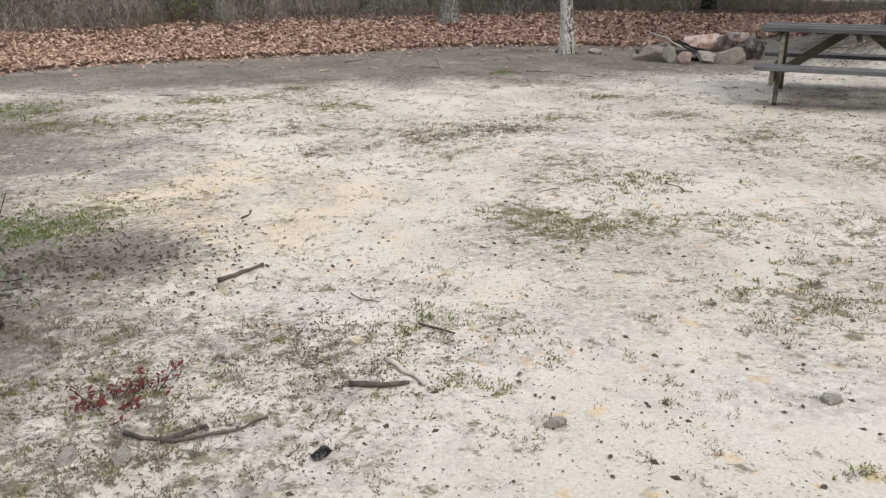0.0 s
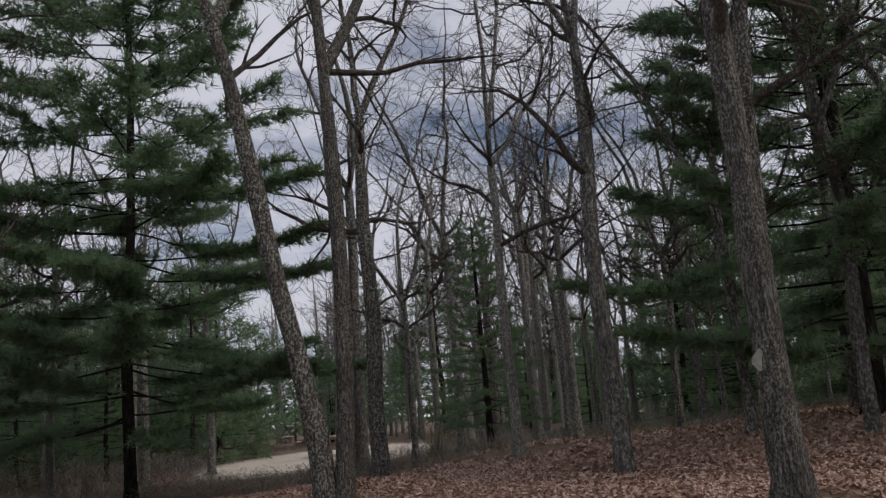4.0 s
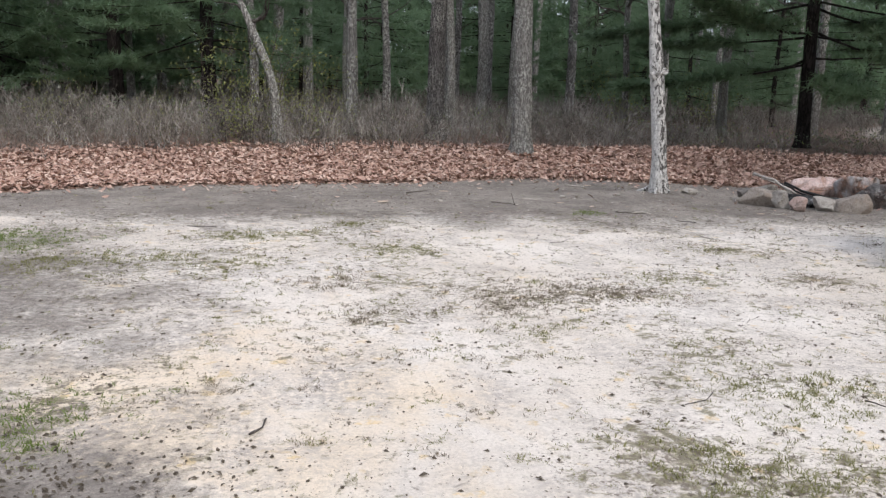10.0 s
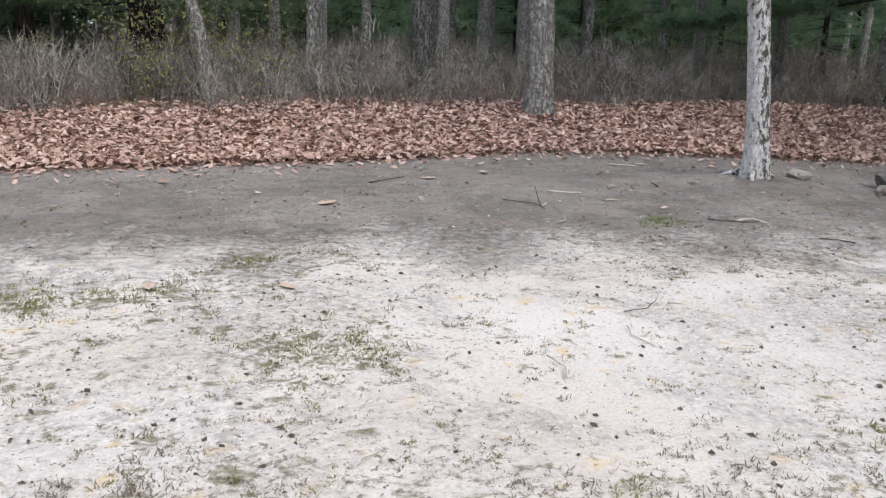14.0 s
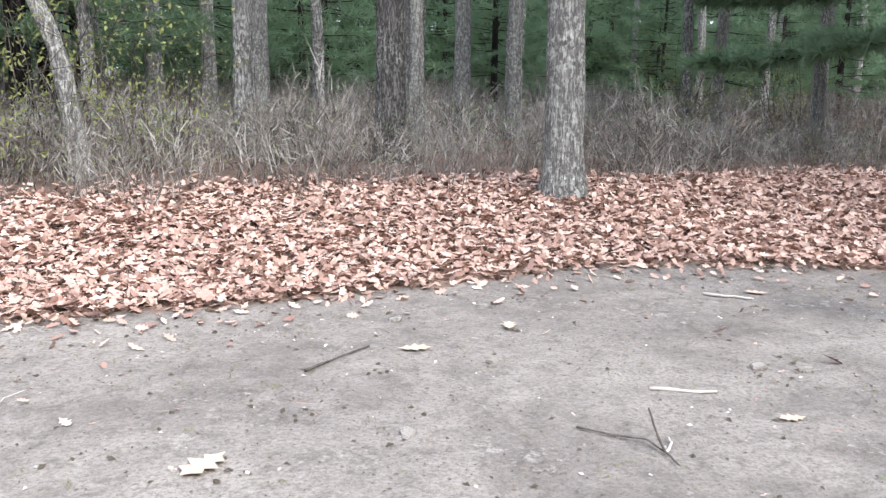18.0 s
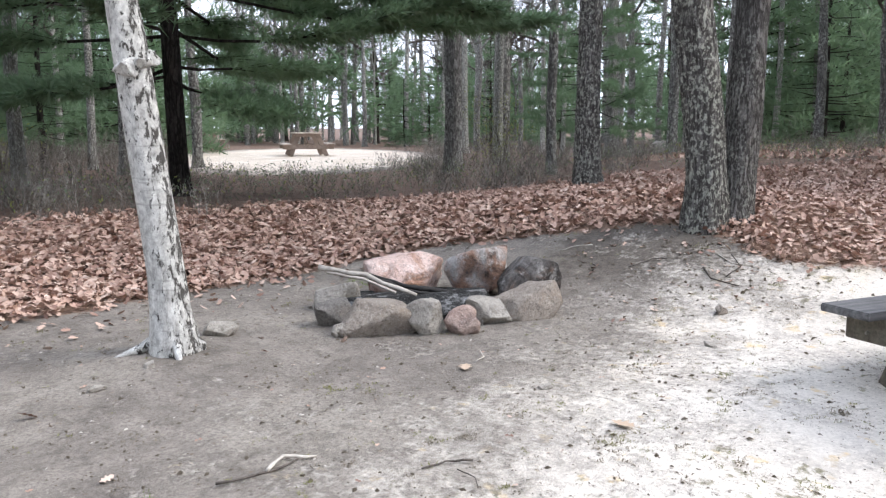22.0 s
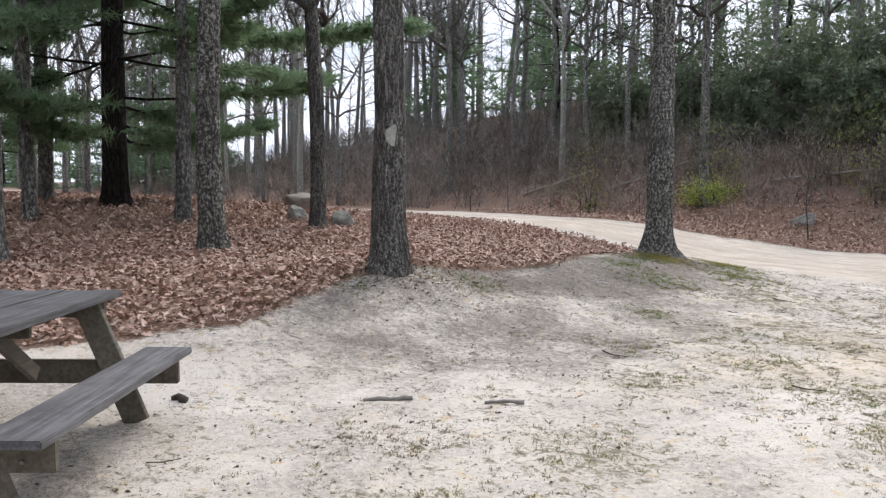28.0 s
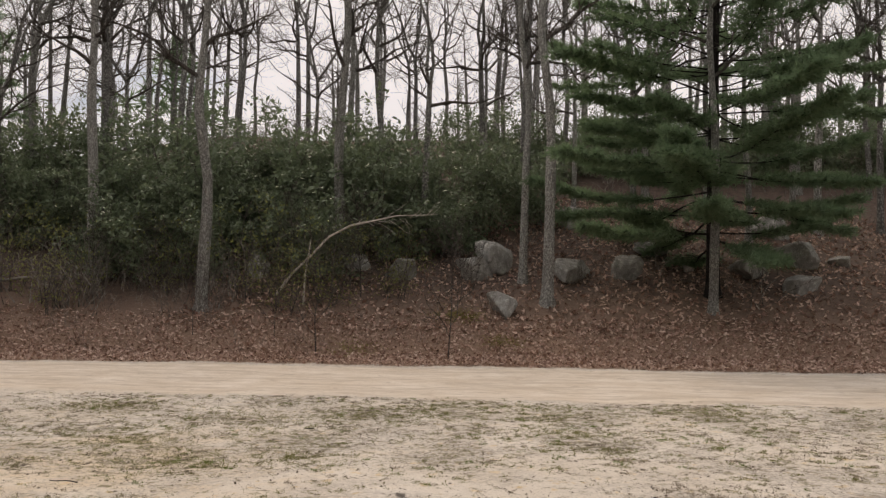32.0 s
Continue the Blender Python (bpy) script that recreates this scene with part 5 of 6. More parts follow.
# ---- bare undergrowth ----
def shrub_shape(rng, stems, spread, tall, thick):
    """Thin forked stems as slivers: a low leafless shrub one unit high."""
    v, f = [], []

    def sliver(a, b, w):
        side = (b - a).cross(Vector((rng.gauss(0, 1), rng.gauss(0, 1), 0.2))).normalized() * w
        i = len(v)
        v.extend([tuple(a - side), tuple(a + side), tuple(b)])
        f.append((i, i + 1, i + 2))

    for _ in range(stems):
        a = Vector((rng.gauss(0, spread * 0.4), rng.gauss(0, spread * 0.4), -0.03))
        way = Vector((rng.gauss(0, spread), rng.gauss(0, spread), tall)).normalized()
        long = tall * rng.uniform(0.55, 1.15)
        line = wander(rng, a, way, long, 4, 0.16, 0.03)
        for k in range(4):
            sliver(line[k], line[k + 1] + (line[k + 1] - line[k]) * 0.15, thick * (1.0 - 0.17 * k))
        for _ in range(6):
            k = rng.randint(1, 3)
            p = line[k].lerp(line[k + 1], rng.random())
            shoot = (line[k + 1] - line[k]).normalized() + Vector((rng.gauss(0, 0.75), rng.gauss(0, 0.75), rng.uniform(-0.1, 0.5)))
            q = p + shoot.normalized() * long * rng.uniform(0.12, 0.34)
            sliver(p, q, thick * 0.55)
            if rng.random() < 0.6:
                m = p.lerp(q, rng.uniform(0.3, 0.8))
                sliver(m, m + Vector((rng.gauss(0, 0.08), rng.gauss(0, 0.08), rng.uniform(0.0, 0.12))), thick * 0.45)
    return np.array(v), np.array(f)


urng = random.Random(12)
SHRUBS = [shrub_shape(urng, 7, 0.3, 1.0, 0.0115) for _ in range(12)]


def tangle(x, y):
    """0 in the gaps of the scrub, 1 in its thickest clumps."""
    a = np.sin(x * 2.1 + 1.7 * np.sin(y * 1.3 + 0.4)) * np.cos(y * 1.8 + 1.4 * np.sin(x * 0.9))
    b = np.sin(x * 5.3 + y * 2.2 + 2 * np.sin(y * 3.1)) * np.cos(y * 4.7 - x * 1.6)
    return np.clip(0.5 + 0.38 * a + 0.22 * b, 0, 1)


def undergrowth(count, x0, x1, y0, y1, keep, tall, label, material=TWIGS):
    x, y = nr.uniform(x0, x1, count), nr.uniform(y0, y1, count)
    thick = tangle(x, y)
    ok = keep(x, y) & (nr.random(count) < 0.25 + 0.9 * thick)
    x, y, thick = x[ok], y[ok], thick[ok]
    v, f = scatter_arrays(SHRUBS, on_ground(x, y), nr.uniform(*tall, len(x)) * (0.7 + 0.55 * thick) * (1 - 0.4 * smooth_step(4, 8, x) * smooth_step(24, 20, y) * (y > 5)), nr, 0.14)
    return tagged(new("undergrowth", tri_mesh("undergrowth", v, f, material)), label, "undergrowth", kind="stuff")


def off_site(x, y):
    """Away from the next site and the gap that leads the eye to it."""
    s = np.clip(((x - 10) * 0.75 + (y - 16) * 0.66) / 8, 0, 1)
    return (np.hypot(x - 10 - 6 * s, y - 16 - 5.3 * s) > 2.4) & (site_radius(x, y) > 1.05)


undergrowth(1300, 9, 20, 14.5, 24, lambda x, y: ~off_site(x, y) & (site_radius(x, y) > 1.03) & (y > shrub_edge_y(x)), (0.2, 0.42), "low leafless scrub before the next site")
undergrowth(6600, -12, 17, 12.0, 22.0, lambda x, y: (y > shrub_edge_y(x) - 0.1 + nr.normal(0, 0.25, len(x))) & (nr.random(len(x)) < np.clip(1.7 - (y - shrub_edge_y(x)) / 3.2, 0.3, 1)) & off_site(x, y), (0.35, 0.8), "leafless grey-brown huckleberry scrub behind the leaves")
undergrowth(3600, 13, 40, 6.0, 34.0, lambda x, y: (y > shrub_edge_y(x) + nr.normal(0, 0.4, len(x))) & off_site(x, y) & (np.hypot(x - 4, y - 8) < 34), (0.4, 0.75), "leafless scrub under the far trees")
undergrowth(2200, -14, 18, 20.0, 40.0, lambda x, y: off_site(x, y), (0.5, 0.9), "leafless scrub deep in the wood")
undergrowth(2800, -12, 24, -22.0, -8.8, lambda x, y: (south_of_road(x, y) > 4.4 + nr.normal(0, 0.5, len(x))) & (nr.random(len(x)) < np.where(x < 3.5, 0.07, 0.6)), (0.25, 0.5), "leafless reddish scrub on the hillside", RED_TWIGS)
undergrowth(1500, 14, 32, -14, 6, lambda x, y: south_of_road(x, y) > 3.0, (0.6, 1.3), "leafless brush on the slope beyond the road", RED_TWIGS)


undergrowth(3600, -24, 52, -40, 2, lambda x, y: (south_of_road(x, y) > 5.5) & ((x > 8) | (y < -25) | (nr.random(len(x)) < 0.1)), (0.6, 1.3), "grey-brown leafless brush over the upper hillside")


undergrowth(1800, 24, 52, -22, 0, lambda x, y: south_of_road(x, y) > 3.0, (0.7, 1.5), "pale leafless brush along the road's far bend", TWIGS)
undergrowth(170, 7, 26, -15.5, -11.0, lambda x, y: south_of_road(x, y) > 6.2, (0.9, 1.7), "tall pale leafless brush before the evergreens")


def scrub_leaves(count, material, label):
    """Small leaves that still hang in the scrub."""
    x, y = nr.uniform(-10, 24, count), nr.uniform(6.5, 22, count)
    ok = (y > shrub_edge_y(x) + 0.2) & (y < shrub_edge_y(x) + 7) & (site_radius(x, y) > 1.05)
    at = on_ground(x[ok], y[ok]) + np.stack([0 * x[ok], 0 * x[ok], nr.uniform(0.05, 0.62, ok.sum()) * (1 - 0.45 * smooth_step(4, 8, x[ok]))], -1)
    v, f = scatter_arrays(SHAPES, at, nr.uniform(0.025, 0.055, len(at)), nr, 0.8)
    return tagged(new("scrub_leaves", tri_mesh("scrub_leaves", v, f, material)), label, "leaves", kind="stuff")


# ---- leafy shrubs ----
def leafy_shrub(seed, wide, tall, leaves, leaf, material, name, stems=9):
    rng, gen = random.Random(seed), np.random.default_rng(seed)
    thing = new(name)
    tubes, tips = Tubes(), []
    for k in range(stems):
        ang = rng.uniform(0, 6.28)
        line = wander(rng, Vector((rng.gauss(0, 0.12 * wide), rng.gauss(0, 0.12 * wide), -0.1)), Vector((math.cos(ang) * 0.5, math.sin(ang) * 0.5, 1.2)), tall * rng.uniform(0.7, 1.05), 6, 0.16, 0.0)
        tubes.add(line, [0.007 * tall ** 0.6 * (1 - 0.12 * q) for q in range(7)], 5)
        for q in range(9):
            p = line[rng.randint(1, 5)]
            side = wander(rng, p, Vector((rng.gauss(0, 1), rng.gauss(0, 1), rng.gauss(0.25, 0.4))), wide * rng.uniform(0.22, 0.5), 3, 0.2)
            tubes.add(side, [0.004 * tall ** 0.4, 0.003, 0.0025, 0.002], 3)
            tips += side[1:]
    c = np.array([tips[i] for i in gen.integers(0, len(tips), leaves)]) + gen.normal(0, (0.042 if wide > 2 else 0.075) * wide, (leaves, 3)) * (1, 1, 0.7)
    c = c[c[:, 2] > 0.015]
    shape = [(np.array([(0, 0, 0), (0.5, 0.22, 0.06), (1, 0, 0), (0.5, -0.22, 0.06)]), np.array([(0, 2, 1), (0, 3, 2)]))]
    v, f = scatter_arrays(shape, c, gen.uniform(0.7, 1.3, len(c)) * leaf, gen, 0.7)
    child("stem", tubes.mesh("stem", BRANCH), thing)
    child("foliage", tri_mesh("foliage", v, f, material), thing)
    return thing


scrub_leaves(24000, HOLLY, "small dull green leaves in the scrub")
scrub_leaves(7000, FRESH, "small yellow-green leaves in the scrub")
hedge = leafy_shrub(61, 2.8, 3.2, 5200, 0.135, HOLLY, "evergreen_shrub", 11)
hedge_b = leafy_shrub(62, 2.6, 2.8, 4800, 0.13, HOLLY, "evergreen_shrub", 10)
HEDGE_ROWS = ((-15.6, 6.2, 13.0, 0.9), (-17.4, 2.6, 20.0, 1.25), (-19.4, 0.5, 26.0, 1.4), (-27.5, -16.0, 3.0, 1.2))
hrng = random.Random(63)
first_use = {0: True, 1: True}
for y0, xa, xb, size in HEDGE_ROWS:
    x = xa
    while x < xb:
        k = hrng.randint(0, 1)
        src = (hedge, hedge_b)[k]
        ob = src if first_use[k] else copy_thing(src, pose(0, 0, 0))
        first_use[k] = False
        stand(ob, x + hrng.uniform(-0.4, 0.4), y0 + hrng.uniform(-0.8, 0.8) + max(0, x - 10) * 0.12, hrng.uniform(0, 360), size * hrng.uniform(0.8, 1.15), 0.05)
        tagged(ob, "dense dark evergreen shrub on the hillside", "shrub", "hillside shrubs")
        x += hrng.uniform(1.3, 2.0)

spring = leafy_shrub(64, 1.6, 1.9, 800, 0.055, FRESH, "budding_shrub", 8)
SPRING_AT = ((-1.7, 15.5, 1.0), (-1.2, 16.2, 1.1), (-4.6, 15.6, 0.6), (-2.9, 15.2, 0.5), (6.3, 19.2, 0.9), (9.5, 22.0, 1.0), (13.5, -13.4, 1.3), (9.8, -14.0, 1.2), (-0.3, 15.9, 0.8), (19, 17, 1.0), (5.5, -13.0, 1.3), (7.4, -13.6, 1.5), (12.0, -12.6, 1.3), (3.9, -13.8, 1.1), (16.0, -11.5, 1.3), (18.5, -9.0, 1.2), (6.4, -12.6, 1.0))
for n, (x, y, s) in enumerate(SPRING_AT):
    ob = spring if n == 0 else copy_thing(spring, pose(0, 0, 0))
    stand(ob, x, y, n * 67, s)
    tagged(ob, "thin shrub with small yellow-green spring leaves", "shrub", "budding shrubs")
low_green = leafy_shrub(65, 1.5, 0.6, 2600, 0.06, BRIGHT, "bright_green_bush", 12)
stand(low_green, 16.2, -11.1, 0, 1.15)
tagged(low_green, "low bright green bush beside the road", "shrub")
edge_bush = leafy_shrub(66, 0.7, 0.55, 700, 0.045, HOLLY, "low_bush", 9)
stand(edge_bush, -1.35, 2.75, 0, 1.0)
tagged(edge_bush, "low dark green bush on a root mound", "shrub")
mound = rock("root_mound", 207, -1.6, 2.75, (0.75, 0.8, 0.36), DARK_SOIL, "dark soil and root mound at the sand's edge", 20, 0.12)
tagged(mound, category="mound")
red = leafy_shrub(67, 0.3, 0.11, 1500, 0.03, RED_LEAF, "reddish_seedling", 7)
stand(red, -0.47, 1.84, 0, 1.0)
tagged(red, "low sprig of dark red leaves on sand", "plant")



# ---- hillside rocks ----
ROCK_SIZES = ((0.95, 0.6, 0.6), (1.4, 1.0, 1.1), (0.95, 0.7, 0.8), (1.1, 0.7, 0.8), (1.3, 0.9, 0.9), (1.7, 0.9, 0.8), (1.8, 1.0, 1.0), (1.5, 0.9, 0.9), (0.8, 0.6, 0.8), (1.4, 0.8, 0.9), (1.2, 0.9, 0.9), (0.6, 0.45, 0.35), (1.5, 0.9, 0.7), (1.6, 0.9, 0.7), (1.2, 0.8, 0.6), (1.3, 0.8, 0.7))
for n, ((x, y), size) in enumerate(zip(((5.23, -15.98), (1.32, -15.89), (1.17, -12.90), (-2.10, -15.65), (-1.07, -20.51), (-5.49, -15.78), (-7.02, -16.77), (-7.23, -19.60), (7.74, -15.12), (4.49, -17.28), (1.95, -15.3), (13.1, -10.9), (-0.6, -15.4), (3.9, -15.3), (-3.2, -17.6), (-6.3, -14.6)), ROCK_SIZES)):
    rock("boulder", 210 + n, x, y, tuple(0.85 * v for v in size), LICHEN_STONE, "lichen-covered granite boulder on the leafy hillside", n * 50, 0.3, 10, "hillside boulders")
for n, (x, y) in enumerate(((13.9, 1.75), (13.2, 1.3), (13.0, 0.8), (-6.9, 23.3), (-6.2, 24.5), (-9.6, 24.4), (27.2, 15.6), (27.5, 9.45), (15.6, 0.9))):
    rock("boulder", 230 + n, x, y, (0.34, 0.3, 0.26) if n < 3 else (0.7, 0.5, 0.42), LICHEN_STONE if n < 3 else PALE_STONE, "grey boulder set along the road" if n < 3 else "pale boulder lying far off in the wood", n * 70, 0.3)

for n, (x, y, k) in enumerate(((-5.35, -16.3, 0.55), (-7.2, -17.4, 0.7), (-2.0, -16.3, 0.4), (-1.2, -21.8, 0.75), (-7.3, -20.1, 0.7), (-5.2, -19.5, 0.6), (-8.2, -16.9, 0.6), (-3.9, -16.2, 0.35), (-6.3, -16.8, 0.4))):
    rock("boulder", 260 + n, x, y, (k, 0.7 * k, 0.55 * k), PALE_STONE if n % 3 == 1 else LICHEN_STONE, "lichen-covered granite boulder on the leafy hillside", n * 83, 0.25, 14, "hillside boulders")

# a dead leaning tree on the hillside
bx, by = (6.09, -13.22)
bz = ground_z(bx, by)
dead = new("dead_sapling")
dead.matrix_basis = pose(bx, by, bz)
tubes = Tubes()
tubes.add([Vector(p) for p in ((0.0, 0, -0.1), (-0.03, 0, 0.7), (-0.12, 0.05, 1.2), (-0.18, 0.05, 1.65))], [0.03, 0.026, 0.02, 0.008], 6)
tubes.add([Vector(p) for p in ((0.7, 0, 0.2), (0.3, 0, 0.75), (-0.25, 0.03, 1.28), (-0.62, 0.0, 1.68), (-1.15, 0.06, 1.95), (-1.6, 0.1, 2.04), (-2.3, 0.1, 2.2), (-3.3, 0.1, 2.24))], [0.036, 0.036, 0.033, 0.032, 0.028, 0.022, 0.016, 0.005], 6)
for q in range(16):
    p = Vector((-1.2 - q * 0.13, 0.08, 1.96 + 0.018 * q))
    tubes.add(wander(hrng, p, Vector((-1, hrng.gauss(0, 0.6), hrng.gauss(0.1, 0.6))), hrng.uniform(0.3, 0.8), 3, 0.25), [0.009, 0.007, 0.005, 0.003], 3)
child("trunk", tubes.mesh("trunk", PALE_STICK), dead)
tagged(dead, "bleached dead sapling arching over the hillside", "tree")
# fallen stems on the slope beyond the road
for n, (ax, ay, bx, by, lift, r) in enumerate(((20.4, -11.6, 16.9, -12.6, 0.9, 0.06), (15.4, -13.0, 12.4, -13.4, 0.5, 0.045), (23.5, -10.8, 20.6, -11.9, 0.7, 0.045))):
    log = new("fallen_log")
    bz = ground_z(ax, ay)
    log.matrix_basis = pose(ax, ay, bz)
    tubes = Tubes()
    rise = ground_z(bx, by) - bz
    line = smooth_line([Vector(((bx - ax) * q / 6, (by - ay) * q / 6 + 0.04 * math.sin(q * 2), rise * q / 6 + 0.04 + lift * q / 6 + 0.03 * math.sin(q * 1.7))) for q in range(7)])
    tubes.add(line, [r * (1 - 0.09 * q) for q in range(7)], 8, uneven=0.2)
    for q in range(6):
        tubes.add(wander(hrng, line[1 + q % 5], Vector((hrng.gauss(0, 0.8), hrng.gauss(0, 0.8), 0.5)), hrng.uniform(0.4, 1.0), 4, 0.2), [0.014, 0.011, 0.008, 0.005, 0.003], 4)
    child("stem", tubes.mesh("stem", DRIFT_WOOD), log)
    tagged(log, "grey fallen stem leaning in the brush on the slope", "log", "fallen stems")
# ---- grass, tufts and crumbs on the sand ----
def tuft_shape(rng, blades, spread, tall, width, lean=0.55):
    v, f = [], []
    for _ in range(blades):
        a = Vector((rng.gauss(0, spread), rng.gauss(0, spread), -0.004))
        b = a + Vector((rng.gauss(0, tall * lean), rng.gauss(0, tall * lean), tall * rng.uniform(0.3, 1.0)))
        side = (b - a).cross(Vector((0, 0, 1))).normalized() * width
        i = len(v)
        v += [tuple(a - side), tuple(a + side), tuple(b)]
        f.append((i, i + 1, i + 2))
    return np.array(v), np.array(f)


TUFTS = [tuft_shape(urng, 16, 0.42, 0.36, 0.05, 0.7) for _ in range(8)]
CRUMB = [(np.array([(-0.5, 0, 0), (0.1, 0.28, 0.05), (0.5, -0.05, 0), (0.0, -0.3, 0.04), (0.05, 0, 0.3)]), np.array([(0, 4, 1), (1, 4, 2), (2, 4, 3), (3, 4, 0)]))]


def patches(rows, per, material, size, label):
    """Grass in rough clumps. rows: x, y and radius of each clump."""
    at = []
    for x, y, r in rows:
        n = int(per * r * r * 40)
        at.append(np.stack([x + nr.normal(0, r * 0.5, n), y + nr.normal(0, r * 0.42, n)], -1))
    at = np.concatenate(at)
    v, f = scatter_arrays(TUFTS, on_ground(at[:, 0], at[:, 1]), nr.uniform(*size, len(at)), nr, 0.2)
    return tagged(new("grass", tri_mesh("grass", v, f, material)), label, "grass", kind="stuff")


patches(DULL, 11, GRASS, (0.03, 0.07), "sparse dull green grass on pale sand")
patches(DULL_B, 9, GRASS, (0.03, 0.065), "sparse dull green grass on pale sand")
patches(BROWN, 13, DRYGRASS, (0.03, 0.065), "withered brown grass on pale sand")
patches([(11.6, 7.35, .4), (12.0, 7.2, .3)], 9, DRYGRASS, (0.05, 0.1), "dry yellowed grass on a low mound")
patches(GREEN, 13, GREENGRASS, (0.03, 0.075), "fresh green grass in small clumps")
patches(ROADSIDE, 4, GRASS, (0.03, 0.08), "worn green grass between sand and road")


for n, (x, y, r) in enumerate((*((4.42, -10.58, 0.55), (2.38, -12.70, 0.45), (1.98, -12.52, 0.40), (-5.6, -16.6, 0.4), (-7.0, -16.6, 0.45), (1.2, -11.2, 0.4)), (9.35, -1.75, 0.4), (9.2, -2.9, 0.35))):
    m = 380
    mx, my = x + nr.normal(0, r * 0.6, m), y + nr.normal(0, r * 0.45, m)
    v, f = scatter_arrays(TUFTS, on_ground(mx, my, 0.03), nr.uniform(0.03, 0.06, m), nr, 0.3)
    tagged(new("moss_patch", tri_mesh("moss_patch", v, f, MOSS)), "cushion of yellow-green moss among leaves", "moss")


def loose(count, shapes, material, size, label, name, x0=-5, x1=9, y0=-4, y1=13, patchy=True):
    x, y = nr.uniform(x0, x1, count), nr.uniform(y0, y1, count)
    p = 0.5 + 0.5 * np.sin(x * 1.7 + 2 * np.sin(y * 1.1)) * np.cos(y * 1.5 + 1.5 * np.sin(x * 0.8))
    ok = (leaf_zone(x, y) < 0.5) & (road_distance(x, y) > ROAD_HALF - 0.3) & ((nr.random(count) < 0.25 + 0.75 * p) if patchy else True)
    x, y = x[ok], y[ok]
    v, f = scatter_arrays(shapes, on_ground(x, y, 0.001), nr.uniform(*size, len(x)), nr, 0.25)
    return tagged(new(name, tri_mesh(name, v, f, material)), label, "debris", kind="stuff")


loose(9000, CRUMB, DEBRIS, (0.012, 0.04), "crumbs of bark and acorn scattered over the sand", "bark_crumbs")
loose(26000, CRUMB, DEBRIS, (0.005, 0.016), "fine dark grit scattered over the sand", "grit", patchy=False)
loose(2600, TUFTS, GRASS, (0.018, 0.045), "tiny scattered grass tufts on sand", "grass_tufts")
loose(2600, TUFTS, DRYGRASS, (0.018, 0.045), "tiny withered tufts on sand", "dry_tufts")
SMALL_TUFTS = [tuft_shape(urng, 11, 0.36, 0.32, 0.07, 0.7) for _ in range(5)]


def clumps(count, material, label, seed):
    """Small separate clumps of short growth, closer together where the sand is poorer."""
    g = np.random.default_rng(seed)
    x, y = g.uniform(-5, 9, count), g.uniform(-4.2, 11, count)
    p = 0.5 + 0.5 * np.sin(x * 1.3 + 1.7 * np.sin(y * 0.9) + seed) * np.cos(y * 1.2 + 1.6 * np.sin(x * 0.7))
    p = np.clip(0.15 + 0.6 * p + 1.2 * turf_cover(x, y), 0, 1) * np.clip((10.2 - y) / 1.5, 0.1, 1)
    ok = (g.random(count) < p) & (leaf_zone(x, y) < 0.4) & (road_distance(x, y) > ROAD_HALF + 0.1)
    x, y = x[ok], y[ok]
    n = g.integers(2, 11, len(x))
    r = 0.012 * np.sqrt(n) * g.uniform(0.8, 1.6, len(x))
    cx, cy, cr = np.repeat(x, n), np.repeat(y, n), np.repeat(r, n)
    cx, cy = cx + g.normal(0, 1, len(cx)) * cr * 1.4, cy + g.normal(0, 1, len(cy)) * cr
    v, f = scatter_arrays(SMALL_TUFTS, on_ground(cx, cy), g.uniform(0.018, 0.045, len(cx)), g, 0.2)
    return tagged(new("grass_clumps", tri_mesh("grass_clumps", v, f, material)), label, "grass", kind="stuff")


def turf(count, material, label, seed):
    """Short tufts standing in loose patches on the sand by the road."""
    g = np.random.default_rng(seed)
    x, y = g.uniform(-6, 8.5, count), g.uniform(-4.2, 4.2, count)
    wide = np.sin(x * 1.6 + 2.1 * np.sin(y * 1.2 + seed)) * np.cos(y * 2.2 + 1.7 * np.sin(x * 1.1))
    fine = np.sin(x * 7.1 + 3 * np.sin(y * 4.3)) * np.cos(y * 8.3 + 2.4 * np.sin(x * 5.2 + seed))
    p = np.clip(0.5 * wide + 0.26 * fine + 1.0 * turf_cover(x, y) - 0.2, 0, 0.85) * smooth_step(4.2, 1.5, y)
    ok = (g.random(count) < p) & (leaf_zone(x, y) < 0.4) & (road_distance(x, y) > ROAD_HALF + 0.05)
    x, y = x[ok], y[ok]
    n = g.integers(2, 8, len(x))
    cx = np.repeat(x, n) + g.normal(0, 0.028, n.sum())
    cy = np.repeat(y, n) + g.normal(0, 0.028, n.sum())
    v, f = scatter_arrays(SMALL_TUFTS, on_ground(cx, cy), g.uniform(0.025, 0.065, len(cx)), g, 0.2)
    return tagged(new("grass_tufts", tri_mesh("grass_tufts", v, f, material)), label, "grass", kind="stuff")


turf(7500, GRASS, "short olive tufts in patches beside the road", 1)
turf(2600, GREENGRASS, "short green tufts in patches beside the road", 1)
turf(7500, DRYGRASS, "short withered tufts in patches beside the road", 2)
clumps(3600, DRYGRASS, "small withered clumps dotted over the sand", 3)
clumps(3600, GRASS, "small dull green clumps dotted over the sand", 4)
loose(900, CRUMB, PALE_STICK, (0.01, 0.03), "pale wood chips on soil", "wood_chips", y0=8.5)
loose(2400, CRUMB, DEBRIS, (0.006, 0.018), "dark bark crumbs on bare soil", "soil_crumbs", y0=8.3, y1=12.8, patchy=False)
loose(350, SHAPES, LEAF, (0.02, 0.045), "broken leaf scraps on bare soil", "leaf_scraps", y0=8.8, y1=12.8)


